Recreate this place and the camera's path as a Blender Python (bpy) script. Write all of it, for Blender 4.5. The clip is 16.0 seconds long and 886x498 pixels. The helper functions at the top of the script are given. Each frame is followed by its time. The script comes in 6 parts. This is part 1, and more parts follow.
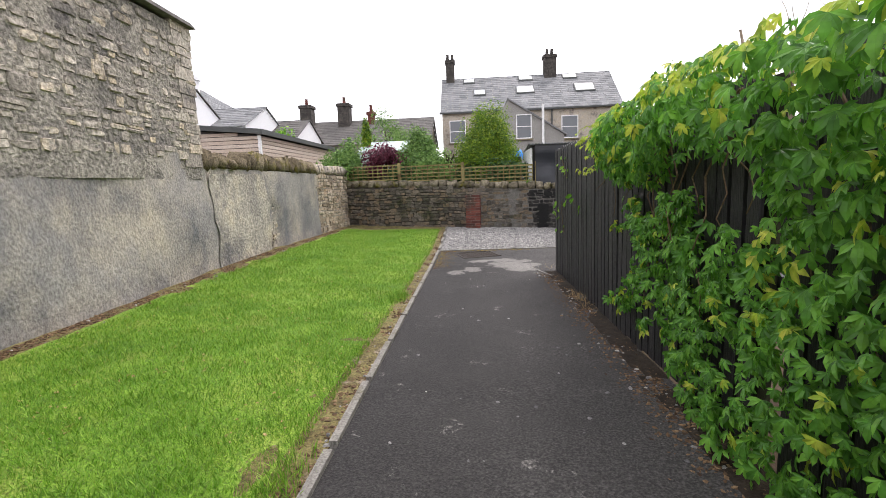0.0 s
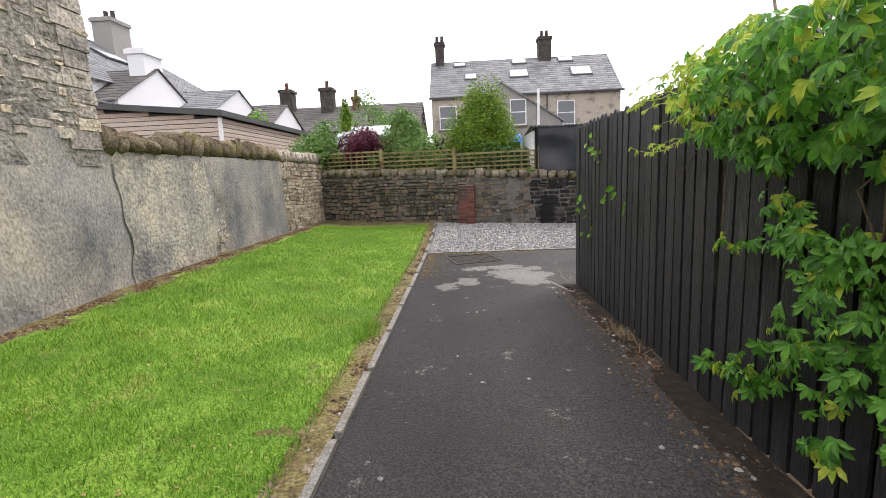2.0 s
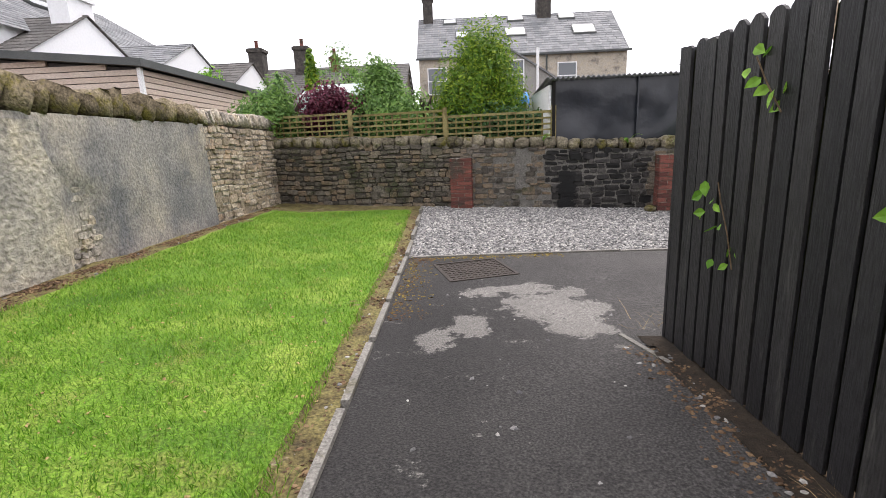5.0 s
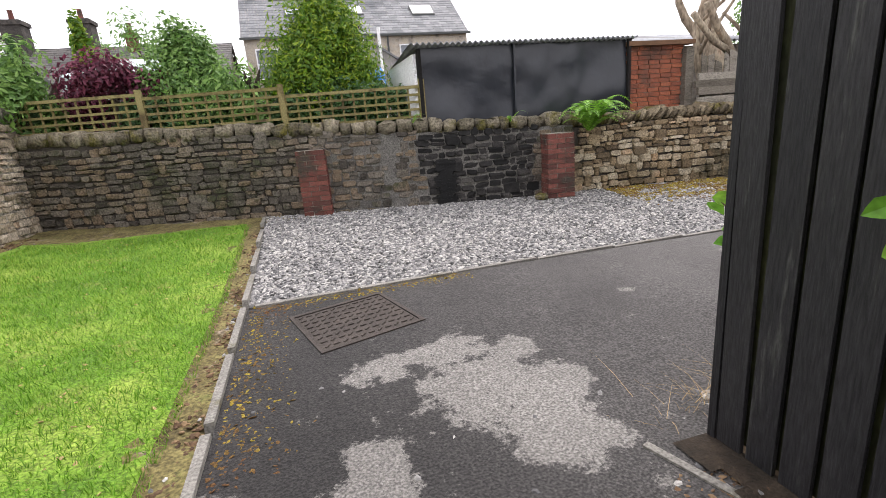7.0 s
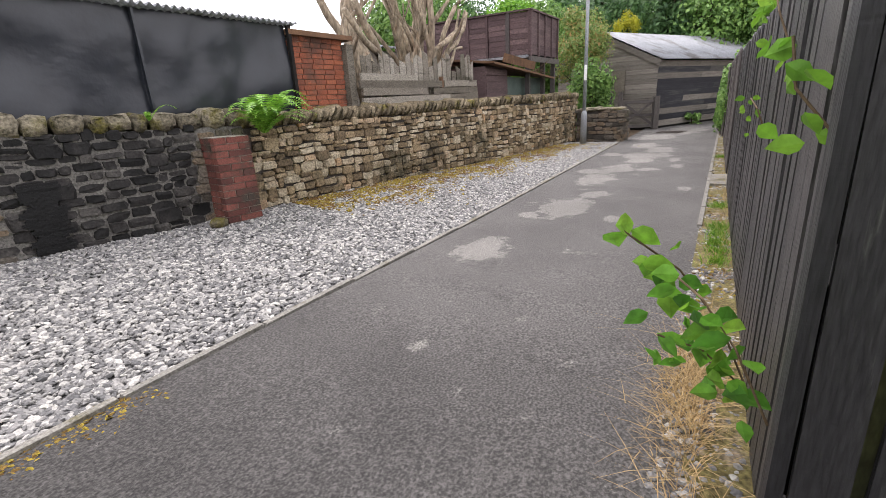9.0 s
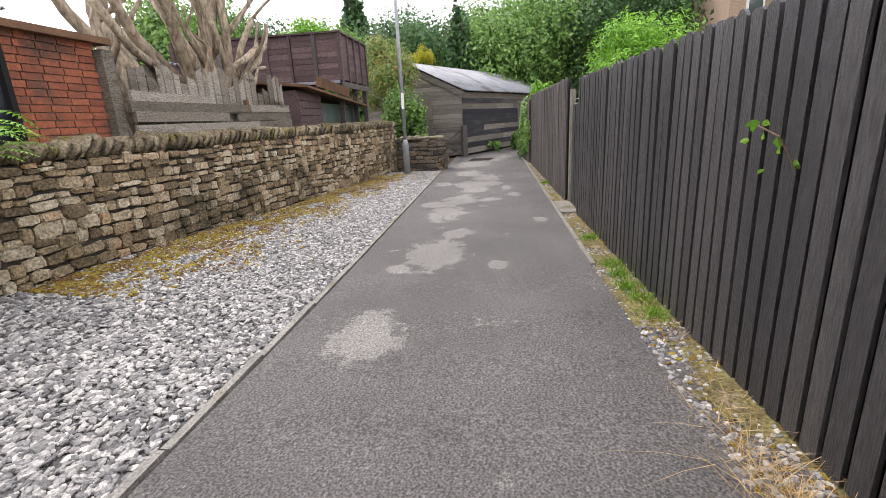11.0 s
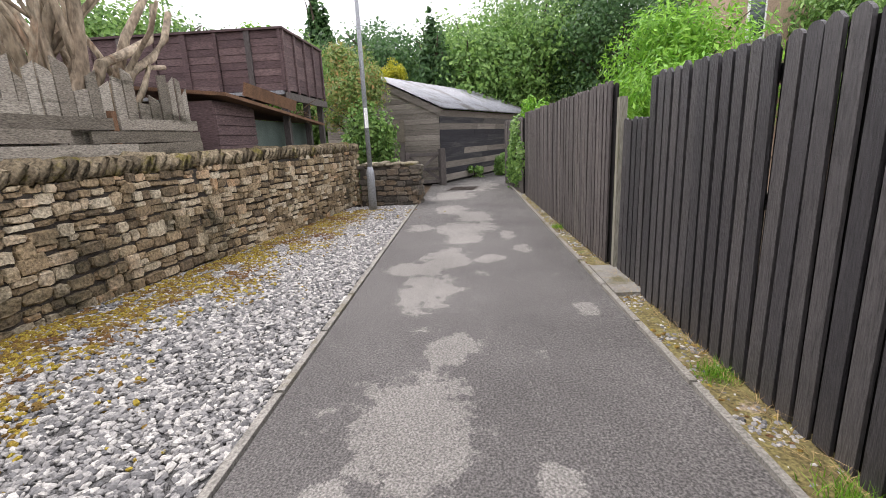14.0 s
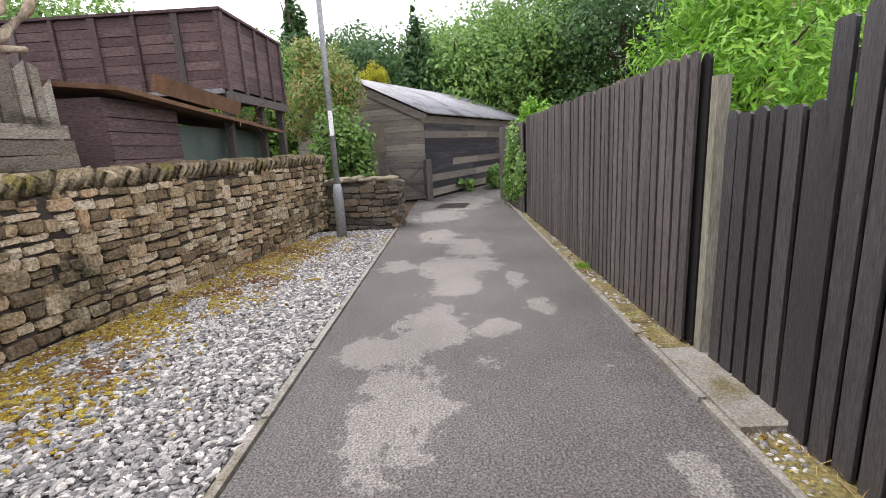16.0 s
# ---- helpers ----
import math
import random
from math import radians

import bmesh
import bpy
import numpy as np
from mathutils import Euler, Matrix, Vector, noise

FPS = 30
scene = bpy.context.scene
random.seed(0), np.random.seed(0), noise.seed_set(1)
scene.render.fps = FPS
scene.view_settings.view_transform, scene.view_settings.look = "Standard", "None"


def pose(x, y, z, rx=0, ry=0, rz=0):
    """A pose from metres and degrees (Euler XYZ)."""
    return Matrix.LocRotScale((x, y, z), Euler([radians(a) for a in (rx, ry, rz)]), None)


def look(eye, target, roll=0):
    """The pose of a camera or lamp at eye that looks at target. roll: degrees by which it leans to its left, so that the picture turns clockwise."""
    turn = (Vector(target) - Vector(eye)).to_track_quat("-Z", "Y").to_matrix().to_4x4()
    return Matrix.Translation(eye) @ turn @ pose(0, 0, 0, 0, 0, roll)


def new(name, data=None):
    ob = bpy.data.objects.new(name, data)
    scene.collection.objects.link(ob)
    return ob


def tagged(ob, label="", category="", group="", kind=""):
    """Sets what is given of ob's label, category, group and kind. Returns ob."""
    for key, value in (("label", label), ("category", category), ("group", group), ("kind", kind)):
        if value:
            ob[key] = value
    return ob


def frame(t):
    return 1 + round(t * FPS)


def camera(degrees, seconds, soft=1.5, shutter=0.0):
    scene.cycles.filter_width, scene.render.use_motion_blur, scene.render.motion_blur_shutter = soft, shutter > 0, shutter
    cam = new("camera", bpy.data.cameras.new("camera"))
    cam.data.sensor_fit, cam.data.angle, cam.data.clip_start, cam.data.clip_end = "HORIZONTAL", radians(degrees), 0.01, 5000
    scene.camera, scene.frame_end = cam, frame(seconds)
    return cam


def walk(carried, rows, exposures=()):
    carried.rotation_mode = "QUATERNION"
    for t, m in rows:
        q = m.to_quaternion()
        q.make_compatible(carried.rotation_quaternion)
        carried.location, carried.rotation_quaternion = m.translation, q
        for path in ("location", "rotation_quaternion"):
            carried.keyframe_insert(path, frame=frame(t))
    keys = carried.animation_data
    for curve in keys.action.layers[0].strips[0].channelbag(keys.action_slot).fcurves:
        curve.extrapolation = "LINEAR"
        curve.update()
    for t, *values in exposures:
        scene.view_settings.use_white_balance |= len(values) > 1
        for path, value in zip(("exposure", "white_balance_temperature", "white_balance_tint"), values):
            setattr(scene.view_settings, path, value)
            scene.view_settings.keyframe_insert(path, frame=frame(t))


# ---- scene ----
cam = camera(87.4, 16.0, soft=0.75)
METRES, EYE, TILT, LEAN, TURN = 14.26, 1.38, 0.0, 0.0, 4.0
ROWS = [
    (0.0, 0.0, 0.0, 0.0, -0.31, -7.96, 2.23),
    (0.5, -0.0, 0.0298, -0.0004, -0.42, -8.12, 1.97),
    (1.0, 0.0036, 0.0618, -0.0002, -1.04, -8.31, 2.43),
    (1.5, 0.0027, 0.0944, -0.0011, -1.08, -8.64, 2.46),
    (2.0, 0.0041, 0.1267, -0.0015, -1.47, -9.24, 2.41),
    (2.5, 0.0068, 0.1582, -0.0017, -1.66, -9.96, 2.72),
    (3.0, 0.0056, 0.1903, -0.002, -1.26, -10.41, 2.51),
    (3.5, 0.0073, 0.2222, -0.0034, -1.44, -11.13, 2.28),
    (6.0, 0.0149, 0.3804, -0.0041, -6.79, -13.9, 3.36),
    (6.5, 0.0171, 0.4139, -0.0056, -13.17, -14.71, 4.11),
    (7.0, 0.0187, 0.447, -0.0072, -21.16, -15.27, 4.59),
    (7.5, 0.0221, 0.4755, -0.0079, -31.1, -16.17, 4.46),
    (8.0, 0.0296, 0.5032, -0.0088, -42.34, -17.05, 4.54),
    (8.5, 0.0384, 0.5302, -0.0093, -53.08, -17.29, 3.89),
    (9.0, 0.051, 0.5534, -0.0097, -63.87, -17.84, 3.22),
    (9.5, 0.0656, 0.5741, -0.0091, -73.58, -18.04, 3.47),
    (10.0, 0.0812, 0.595, -0.0096, -80.32, -17.4, 3.37),
    (12.5, 0.2295, 0.6265, -0.0096, -91.1, -14.39, 2.39),
    (13.0, 0.2608, 0.6278, -0.0096, -90.7, -13.74, 2.27),
    (13.5, 0.2936, 0.6284, -0.0092, -91.43, -13.46, 2.63),
    (14.0, 0.3274, 0.6299, -0.0089, -91.27, -13.45, 2.62),
    (14.5, 0.3609, 0.6278, -0.0097, -91.63, -13.47, 2.73),
    (15.0, 0.3939, 0.6258, -0.0103, -92.18, -13.17, 3.01),
    (15.5, 0.4285, 0.6258, -0.01, -91.99, -12.71, 2.7),
    (16.0, 0.4646, 0.6229, -0.0095, -92.76, -12.38, 3.02),
]
walk(cam, [(t, pose(0, 0, EYE, TILT, LEAN, TURN) @ pose(METRES * x, METRES * y, METRES * z, 90 + pitch, roll, yaw)) for t, x, y, z, yaw, pitch, roll in ROWS], exposures=[(0.0, 0.75, 6500, 17), (6.0, 0.8, 6500, 17), (9.0, 1.05, 6500, 17), (16.0, 1.05, 6500, 17)])

# ---------- world and light: bright overcast ----------
world = bpy.data.worlds.new("sky")
scene.world = world
world.use_nodes = True
wn, wl = world.node_tree.nodes, world.node_tree.links
sky = wn.new("ShaderNodeTexSky")
sky.sky_type, sky.sun_disc = "NISHITA", False
sky.sun_elevation, sky.sun_rotation = radians(59), radians(38)
hsv = wn.new("ShaderNodeHueSaturation")
hsv.inputs["Saturation"].default_value = 0.12
wmix = wn.new("ShaderNodeMix")
wmix.data_type = "RGBA"
wmix.inputs[0].default_value = 0.7
wmix.inputs[7].default_value = (10.0, 10.2, 10.5, 1)
wl.new(sky.outputs[0], hsv.inputs["Color"])
wl.new(hsv.outputs[0], wmix.inputs[6])
wl.new(wmix.outputs[2], wn["Background"].inputs[0])
wn["Background"].inputs[1].default_value = 0.13
sun = new("sun", bpy.data.lights.new("sun", "SUN"))
sun.data.energy, sun.data.angle, sun.data.color = 1.3, radians(25), (1, 0.97, 0.92)
sun.matrix_world = look((0, 0, 30), (-11, -14, 0))


# ---------- materials ----------
def mat(name, cols, scale=3.0, rough=0.85, bump=0.3, fine=60.0, spread=0.5, metal=0.0, piece=0.0, stain=None, stain_scale=0.7, stain_at=(0.5, 0.62), stretch=(1, 1, 1), spec=0.3, coat=0.0, bump_size=0.01, grain=0.3, sharp=(0.3, 0.7)):
    """cols: two or more colours mixed by coarse noise; fine grain on top; piece: hue spread from piece to piece."""
    m = bpy.data.materials.new(name)
    m.use_nodes = True
    n, l = m.node_tree.nodes, m.node_tree.links
    b = n["Principled BSDF"]
    tc = n.new("ShaderNodeNewGeometry")
    mp = n.new("ShaderNodeMapping")
    mp.inputs["Scale"].default_value = stretch
    l.new(tc.outputs["Position"], mp.inputs[0])
    no = n.new("ShaderNodeTexNoise")
    no.inputs["Scale"].default_value, no.inputs["Detail"].default_value, no.inputs["Roughness"].default_value = scale, 6, 0.65
    l.new(mp.outputs[0], no.inputs["Vector"])
    fac = no.outputs[0]
    if piece:
        oi, isl = n.new("ShaderNodeObjectInfo"), tc
        ad = n.new("ShaderNodeMath")
        ad.operation = "ADD"
        l.new(oi.outputs["Random"], ad.inputs[0])
        l.new(isl.outputs["Random Per Island"], ad.inputs[1])
        fr = n.new("ShaderNodeMath")
        fr.operation = "FRACT"
        l.new(ad.outputs[0], fr.inputs[0])
        mx = n.new("ShaderNodeMix")
        mx.inputs[0].default_value = piece
        l.new(fac, mx.inputs[2])
        l.new(fr.outputs[0], mx.inputs[3])
        fac = mx.outputs[0]
    ramp = n.new("ShaderNodeValToRGB")
    el = ramp.color_ramp.elements
    lo, hi = 0.5 - spread / 2, 0.5 + spread / 2
    if piece:
        lo, hi = lo * (1 - piece), hi + (1 - hi) * piece
    while len(el) < len(cols):
        el.new(0.5)
    for i, c in enumerate(cols):
        el[i].position = lo + (hi - lo) * i / (len(cols) - 1)
    for i, c in enumerate(cols):
        el[i].color = (*c, 1)
    l.new(fac, ramp.inputs[0])
    col = ramp.outputs[0]
    gr = n.new("ShaderNodeTexNoise")
    gr.inputs["Scale"].default_value, gr.inputs["Detail"].default_value = fine, 4
    l.new(mp.outputs[0], gr.inputs["Vector"])
    if stain:
        sn = n.new("ShaderNodeTexNoise")
        sn.inputs["Scale"].default_value, sn.inputs["Detail"].default_value, sn.inputs["Roughness"].default_value = stain_scale, 8, 0.7
        l.new(mp.outputs[0], sn.inputs["Vector"])
        sr = n.new("ShaderNodeMapRange")
        sr.inputs[1].default_value, sr.inputs[2].default_value = stain_at
        l.new(sn.outputs[0], sr.inputs[0])
        sm = n.new("ShaderNodeMix")
        sm.data_type = "RGBA"
        sm.inputs[7].default_value = (*stain, 1)
        l.new(sr.outputs[0], sm.inputs[0])
        l.new(col, sm.inputs[6])
        col = sm.outputs[2]
    gm = n.new("ShaderNodeMix")
    gm.data_type, gm.blend_type = "RGBA", "MULTIPLY"
    gm.inputs[0].default_value = 1.0
    gv = n.new("ShaderNodeMapRange")
    gv.inputs[1].default_value, gv.inputs[2].default_value, gv.inputs[3].default_value, gv.inputs[4].default_value = sharp[0], sharp[1], 1 - grain, 1 + grain
    l.new(gr.outputs[0], gv.inputs[0])
    l.new(col, gm.inputs[6])
    l.new(gv.outputs[0], gm.inputs[7])
    l.new(gm.outputs[2], b.inputs["Base Color"])
    b.inputs["Roughness"].default_value, b.inputs["Metallic"].default_value = rough, metal
    b.inputs["Specular IOR Level"].default_value = spec
    b.inputs["Coat Weight"].default_value = coat
    if bump:
        bm_ = n.new("ShaderNodeBump")
        bm_.inputs["Strength"].default_value, bm_.inputs["Distance"].default_value = bump, bump_size
        hs = n.new("ShaderNodeMath")
        hs.operation = "ADD"
        l.new(gr.outputs[0], hs.inputs[0])
        l.new(no.outputs[0], hs.inputs[1])
        l.new(hs.outputs[0], bm_.inputs["Height"])
        l.new(bm_.outputs[0], b.inputs["Normal"])
    return m


def leafmat(name, cols, rough=0.5, piece=0.75):
    m = mat(name, cols, scale=1.5, rough=rough, bump=0, fine=25, piece=piece, spread=0.7, spec=0.35)
    b = m.node_tree.nodes["Principled BSDF"]
    out = m.node_tree.nodes["Material Output"]
    tr = m.node_tree.nodes.new("ShaderNodeBsdfTranslucent")
    src = b.inputs["Base Color"].links[0].from_socket
    m.node_tree.links.new(src, tr.inputs[0])
    mx = m.node_tree.nodes.new("ShaderNodeMixShader")
    mx.inputs[0].default_value = 0.35
    m.node_tree.links.new(b.outputs[0], mx.inputs[1])
    m.node_tree.links.new(tr.outputs[0], mx.inputs[2])
    m.node_tree.links.new(mx.outputs[0], out.inputs[0])
    return m


M = {
    "earth": mat("earth", [(0.05, 0.035, 0.02), (0.11, 0.075, 0.045)], 4, 0.95, 0.6),
    "soil": mat("soil", [(0.012, 0.010, 0.007), (0.035, 0.026, 0.018), (0.066, 0.047, 0.031)], 14, 0.95, 0.8, 90, 0.6),
    "moss": mat("moss", [(0.06, 0.036, 0.014), (0.165, 0.1, 0.022), (0.31, 0.235, 0.03), (0.2, 0.175, 0.03)], 4, 0.95, 0.8, 120, 0.6, piece=0.5, stain=(0.12, 0.06, 0.024), stain_scale=1.6, stain_at=(0.5, 0.62), grain=0.5),
    "tarmac": mat("tarmac", [(0.0262, 0.0245, 0.0232), (0.048, 0.0452, 0.0428)], 0.7, 0.8, 1.0, 80, 0.5, grain=0.48, sharp=(0.38, 0.66), bump_size=0.012),
    "margin": mat("mossy_margin", [(0.05, 0.038, 0.02), (0.11, 0.088, 0.035), (0.17, 0.145, 0.055), (0.1, 0.13, 0.03)], 5, 0.95, 0.9, 50, 0.5, grain=0.6, stain=(0.24, 0.19, 0.14), stain_scale=3.5, stain_at=(0.58, 0.66)),
    "lawn": mat("lawn", [(0.06, 0.14, 0.012), (0.13, 0.24, 0.022), (0.25, 0.33, 0.055)], 1.1, 0.9, 0.8, 60, 0.36, grain=0.6, stain=(0.2, 0.22, 0.05), stain_scale=1.8, stain_at=(0.56, 0.68)),
    "grass": leafmat("grass_blade", [(0.055, 0.165, 0.01), (0.15, 0.32, 0.022), (0.38, 0.5, 0.09)], piece=0.55),
    "straw": mat("straw", [(0.3, 0.2, 0.09), (0.5, 0.36, 0.18)], 20, 0.8, 0, piece=0.6),
    "concrete": mat("concrete_edging", [(0.15, 0.142, 0.125), (0.28, 0.265, 0.235)], 5, 0.9, 0.6, 70, stain=(0.12, 0.105, 0.055), stain_scale=2.2, stain_at=(0.54, 0.68), grain=0.4),
    "gravelbed": mat("gravel_bed", [(0.057, 0.055, 0.053), (0.171, 0.167, 0.162)], 45, 0.9, 1.0, 120, 0.4, bump_size=0.02),
    "pebble": mat("pebble", [(0.095, 0.094, 0.095), (0.185, 0.18, 0.176), (0.295, 0.285, 0.27), (0.52, 0.5, 0.46)], 8, 0.75, 0.2, 80, 0.6, piece=0.9),
    "mortar": mat("lime_mortar", [(0.2, 0.185, 0.16), (0.36, 0.33, 0.275)], 3, 0.95, 1.0, 24, 0.5, stain=(0.13, 0.12, 0.11), stain_scale=1.3, stain_at=(0.48, 0.66), grain=0.5, bump_size=0.03),
    "gatepost": mat("algae_grey_timber", [(0.12, 0.11, 0.085), (0.21, 0.2, 0.16), (0.28, 0.27, 0.225)], 3, 0.85, 0.5, 40, 0.6, stretch=(3, 3, 0.35), stain=(0.12, 0.13, 0.05), stain_scale=1.2, stain_at=(0.52, 0.66)),
    "mortar_grey": mat("grey_pointing", [(0.085, 0.08, 0.073), (0.2, 0.19, 0.17)], 4, 0.95, 0.8, 50, grain=0.5),
    "mortar_dark": mat("dark_joint", [(0.035, 0.03, 0.025), (0.07, 0.06, 0.05)], 5, 0.95, 0.6, 90),
    "stone_dark": mat("stone_dark", [(0.035, 0.031, 0.027), (0.085, 0.074, 0.06), (0.15, 0.132, 0.108), (0.17, 0.125, 0.082), (0.2, 0.182, 0.152)], 6, 0.9, 0.9, 40, 0.6, piece=0.6, stain=(0.055, 0.057, 0.032), stain_scale=1.6, stain_at=(0.52, 0.64), grain=0.5, bump_size=0.015),
    "tar": mat("smeared_tar", [(0.004, 0.004, 0.004), (0.009, 0.009, 0.009)], 6, 0.6, 0.8, 40),
    "stone_tar": mat("stone_tarred", [(0.005, 0.005, 0.005), (0.012, 0.0115, 0.011), (0.035, 0.032, 0.03), (0.13, 0.12, 0.107)], 4, 0.75, 0.8, 40, 0.4, piece=0.35, grain=0.5),
    "stone_warm": mat("stone_warm", [(0.075, 0.059, 0.041), (0.18, 0.132, 0.078), (0.285, 0.215, 0.128), (0.43, 0.375, 0.275), (0.33, 0.18, 0.075)], 5, 0.9, 0.9, 40, 0.5, piece=0.72, stain=(0.068, 0.058, 0.034), stain_scale=1.0, stain_at=(0.5, 0.64), grain=0.5, bump_size=0.015),
    "stone_buff": mat("stone_buff", [(0.17, 0.135, 0.098), (0.33, 0.27, 0.195), (0.46, 0.395, 0.31), (0.34, 0.22, 0.13)], 5, 0.9, 0.9, 34, 0.55, piece=0.6, stain=(0.13, 0.11, 0.085), stain_scale=1.3, stain_at=(0.52, 0.66), grain=0.45, bump_size=0.015),
    "stone_grey": mat("stone_grey", [(0.17, 0.153, 0.137), (0.32, 0.286, 0.24), (0.45, 0.405, 0.34), (0.5, 0.385, 0.23)], 5, 0.92, 0.9, 28, 0.55, piece=0.5, stain=(0.115, 0.106, 0.1), stain_scale=1.6, stain_at=(0.52, 0.68), grain=0.5, bump_size=0.02),
    "coping": mat("coping_stone", [(0.08, 0.069, 0.05), (0.17, 0.148, 0.105), (0.3, 0.262, 0.19)], 7, 0.95, 0.9, 36, 0.6, piece=0.5, stain=(0.12, 0.105, 0.025), stain_scale=2.6, stain_at=(0.52, 0.64), grain=0.55, bump_size=0.02),
    "render": mat("cement_render", [(0.18, 0.176, 0.174), (0.28, 0.265, 0.245), (0.39, 0.35, 0.285), (0.5, 0.43, 0.31)], 0.8, 0.95, 0.8, 36, 0.44, stain=(0.14, 0.14, 0.146), stain_scale=0.6, stain_at=(0.46, 0.62), bump_size=0.02, grain=0.32, stretch=(1, 1, 0.75)),
    "render_tan": mat("old_render", [(0.21, 0.2, 0.18), (0.37, 0.34, 0.28), (0.5, 0.435, 0.32)], 1.8, 0.95, 0.9, 22, 0.4, stain=(0.16, 0.155, 0.15), stain_scale=1.1, stain_at=(0.5, 0.64), bump_size=0.03, grain=0.36),
    "brick": mat("red_brick", [(0.07, 0.03, 0.026), (0.16, 0.055, 0.042), (0.24, 0.085, 0.065)], 6, 0.9, 0.6, 60, piece=0.6, stain=(0.055, 0.045, 0.035), stain_scale=3.0, grain=0.4),
    "brick_orange": mat("orange_brick", [(0.15, 0.055, 0.035), (0.27, 0.085, 0.045), (0.34, 0.12, 0.06)], 3, 0.9, 0.5, 50, piece=0.4, stain=(0.1, 0.05, 0.035), stain_scale=2.0, grain=0.4),
    "blackwood": mat("black_stained_timber", [(0.011, 0.011, 0.013), (0.026, 0.025, 0.027), (0.05, 0.047, 0.045)], 3, 0.58, 0.5, 40, 0.6, piece=0.4, stretch=(3, 3, 0.35), stain=(0.1, 0.1, 0.09), stain_scale=4.0, stain_at=(0.58, 0.76), grain=0.45, spec=0.35),
    "lanewood": mat("weathered_black_timber", [(0.018, 0.0172, 0.019), (0.039, 0.0365, 0.0385), (0.074, 0.068, 0.066)], 3, 0.48, 0.6, 40, 0.6, piece=0.4, stretch=(3, 3, 0.35), stain=(0.17, 0.16, 0.15), stain_scale=4.0, stain_at=(0.68, 0.8), grain=0.45, spec=0.5),
    "mossgap": mat("algae_stained_timber", [(0.012, 0.012, 0.009), (0.035, 0.037, 0.017), (0.08, 0.082, 0.028)], 3, 0.9, 0.4, 40, 0.6, stretch=(2, 2, 0.6)),
    # rooflight panes pale grey: the reflected sky is put into the base colour
    "skylight": mat("rooflight_sky_reflection", [(0.55, 0.57, 0.6), (0.7, 0.72, 0.74)], 1, 0.15, 0.0),
    "brownwood": mat("brown_stained_timber", [(0.04, 0.035, 0.034), (0.085, 0.074, 0.07), (0.14, 0.122, 0.11)], 3, 0.7, 0.5, 40, 0.6, piece=0.4, stretch=(3, 3, 0.35), stain=(0.19, 0.175, 0.155), stain_scale=3.0, stain_at=(0.66, 0.78), grain=0.45),
    "purplewood": mat("maroon_panel_timber", [(0.055, 0.036, 0.038), (0.105, 0.07, 0.07), (0.165, 0.115, 0.11)], 3, 0.85, 0.5, 30, 0.6, piece=0.4, stretch=(0.5, 0.5, 3), grain=0.45),
    "greywood": mat("weathered_grey_timber", [(0.09, 0.078, 0.06), (0.21, 0.185, 0.15), (0.36, 0.33, 0.28)], 4, 0.9, 0.7, 40, 0.55, piece=0.6, stretch=(0.8, 0.8, 3), stain=(0.07, 0.062, 0.045), stain_scale=1.5, stain_at=(0.54, 0.66), grain=0.5),
    "barnboard": mat("barn_board", [(0.018, 0.018, 0.022), (0.04, 0.04, 0.045), (0.16, 0.15, 0.13)], 2, 0.9, 0.5, 40, 0.6, piece=0.4, stretch=(0.4, 0.4, 5), grain=0.4),
    "barngrey": mat("barn_gable_board", [(0.09, 0.08, 0.068), (0.2, 0.18, 0.155), (0.34, 0.31, 0.265)], 3, 0.9, 0.6, 40, 0.55, piece=0.35, stretch=(0.4, 0.4, 5), grain=0.45),
    "cedar": mat("cedar_cladding", [(0.4, 0.31, 0.25), (0.54, 0.44, 0.36), (0.6, 0.52, 0.45)], 3, 0.8, 0.3, 40, piece=0.5, stretch=(0.4, 0.4, 4)),
    "sooty": mat("sooty_stone", [(0.025, 0.023, 0.022), (0.06, 0.054, 0.048), (0.12, 0.105, 0.09)], 4, 0.9, 0.6, 20, 0.5, grain=0.5),
    "coping_warm": mat("mossy_sandstone_coping", [(0.07, 0.056, 0.036), (0.155, 0.123, 0.078), (0.29, 0.24, 0.16)], 7, 0.95, 0.9, 36, 0.55, piece=0.6, stain=(0.13, 0.11, 0.025), stain_scale=2.6, stain_at=(0.52, 0.62), grain=0.55, bump_size=0.02),
    "trellis": mat("green_treated_timber", [(0.12, 0.1, 0.035), (0.21, 0.18, 0.07), (0.26, 0.215, 0.1)], 6, 0.85, 0.4, 50, piece=0.4, stain=(0.09, 0.065, 0.03), stain_scale=2.0),
    "sheet": mat("black_plastic_sheet", [(0.009, 0.011, 0.015), (0.02, 0.023, 0.03)], 0.8, 0.3, 0.2, 4, spec=0.5, bump_size=0.05, grain=0.15),
    "zinc": mat("corrugated_sheet", [(0.19, 0.2, 0.215), (0.3, 0.31, 0.325)], 1.5, 0.6, 0.1, 30, stain=(0.13, 0.125, 0.12), metal=0.1),
    "galv": mat("galvanised_steel", [(0.252, 0.266, 0.280), (0.322, 0.336, 0.350)], 6, 0.5, 0.1, 40, metal=0.3),
    "slate": mat("roof_slate", [(0.12, 0.125, 0.13), (0.19, 0.195, 0.2), (0.26, 0.26, 0.26)], 1.2, 0.7, 0.2, 12, piece=0.6),
    "slate_brown": mat("stone_slate", [(0.08, 0.075, 0.07), (0.15, 0.14, 0.13)], 1.5, 0.8, 0.3, 12, piece=0.5),
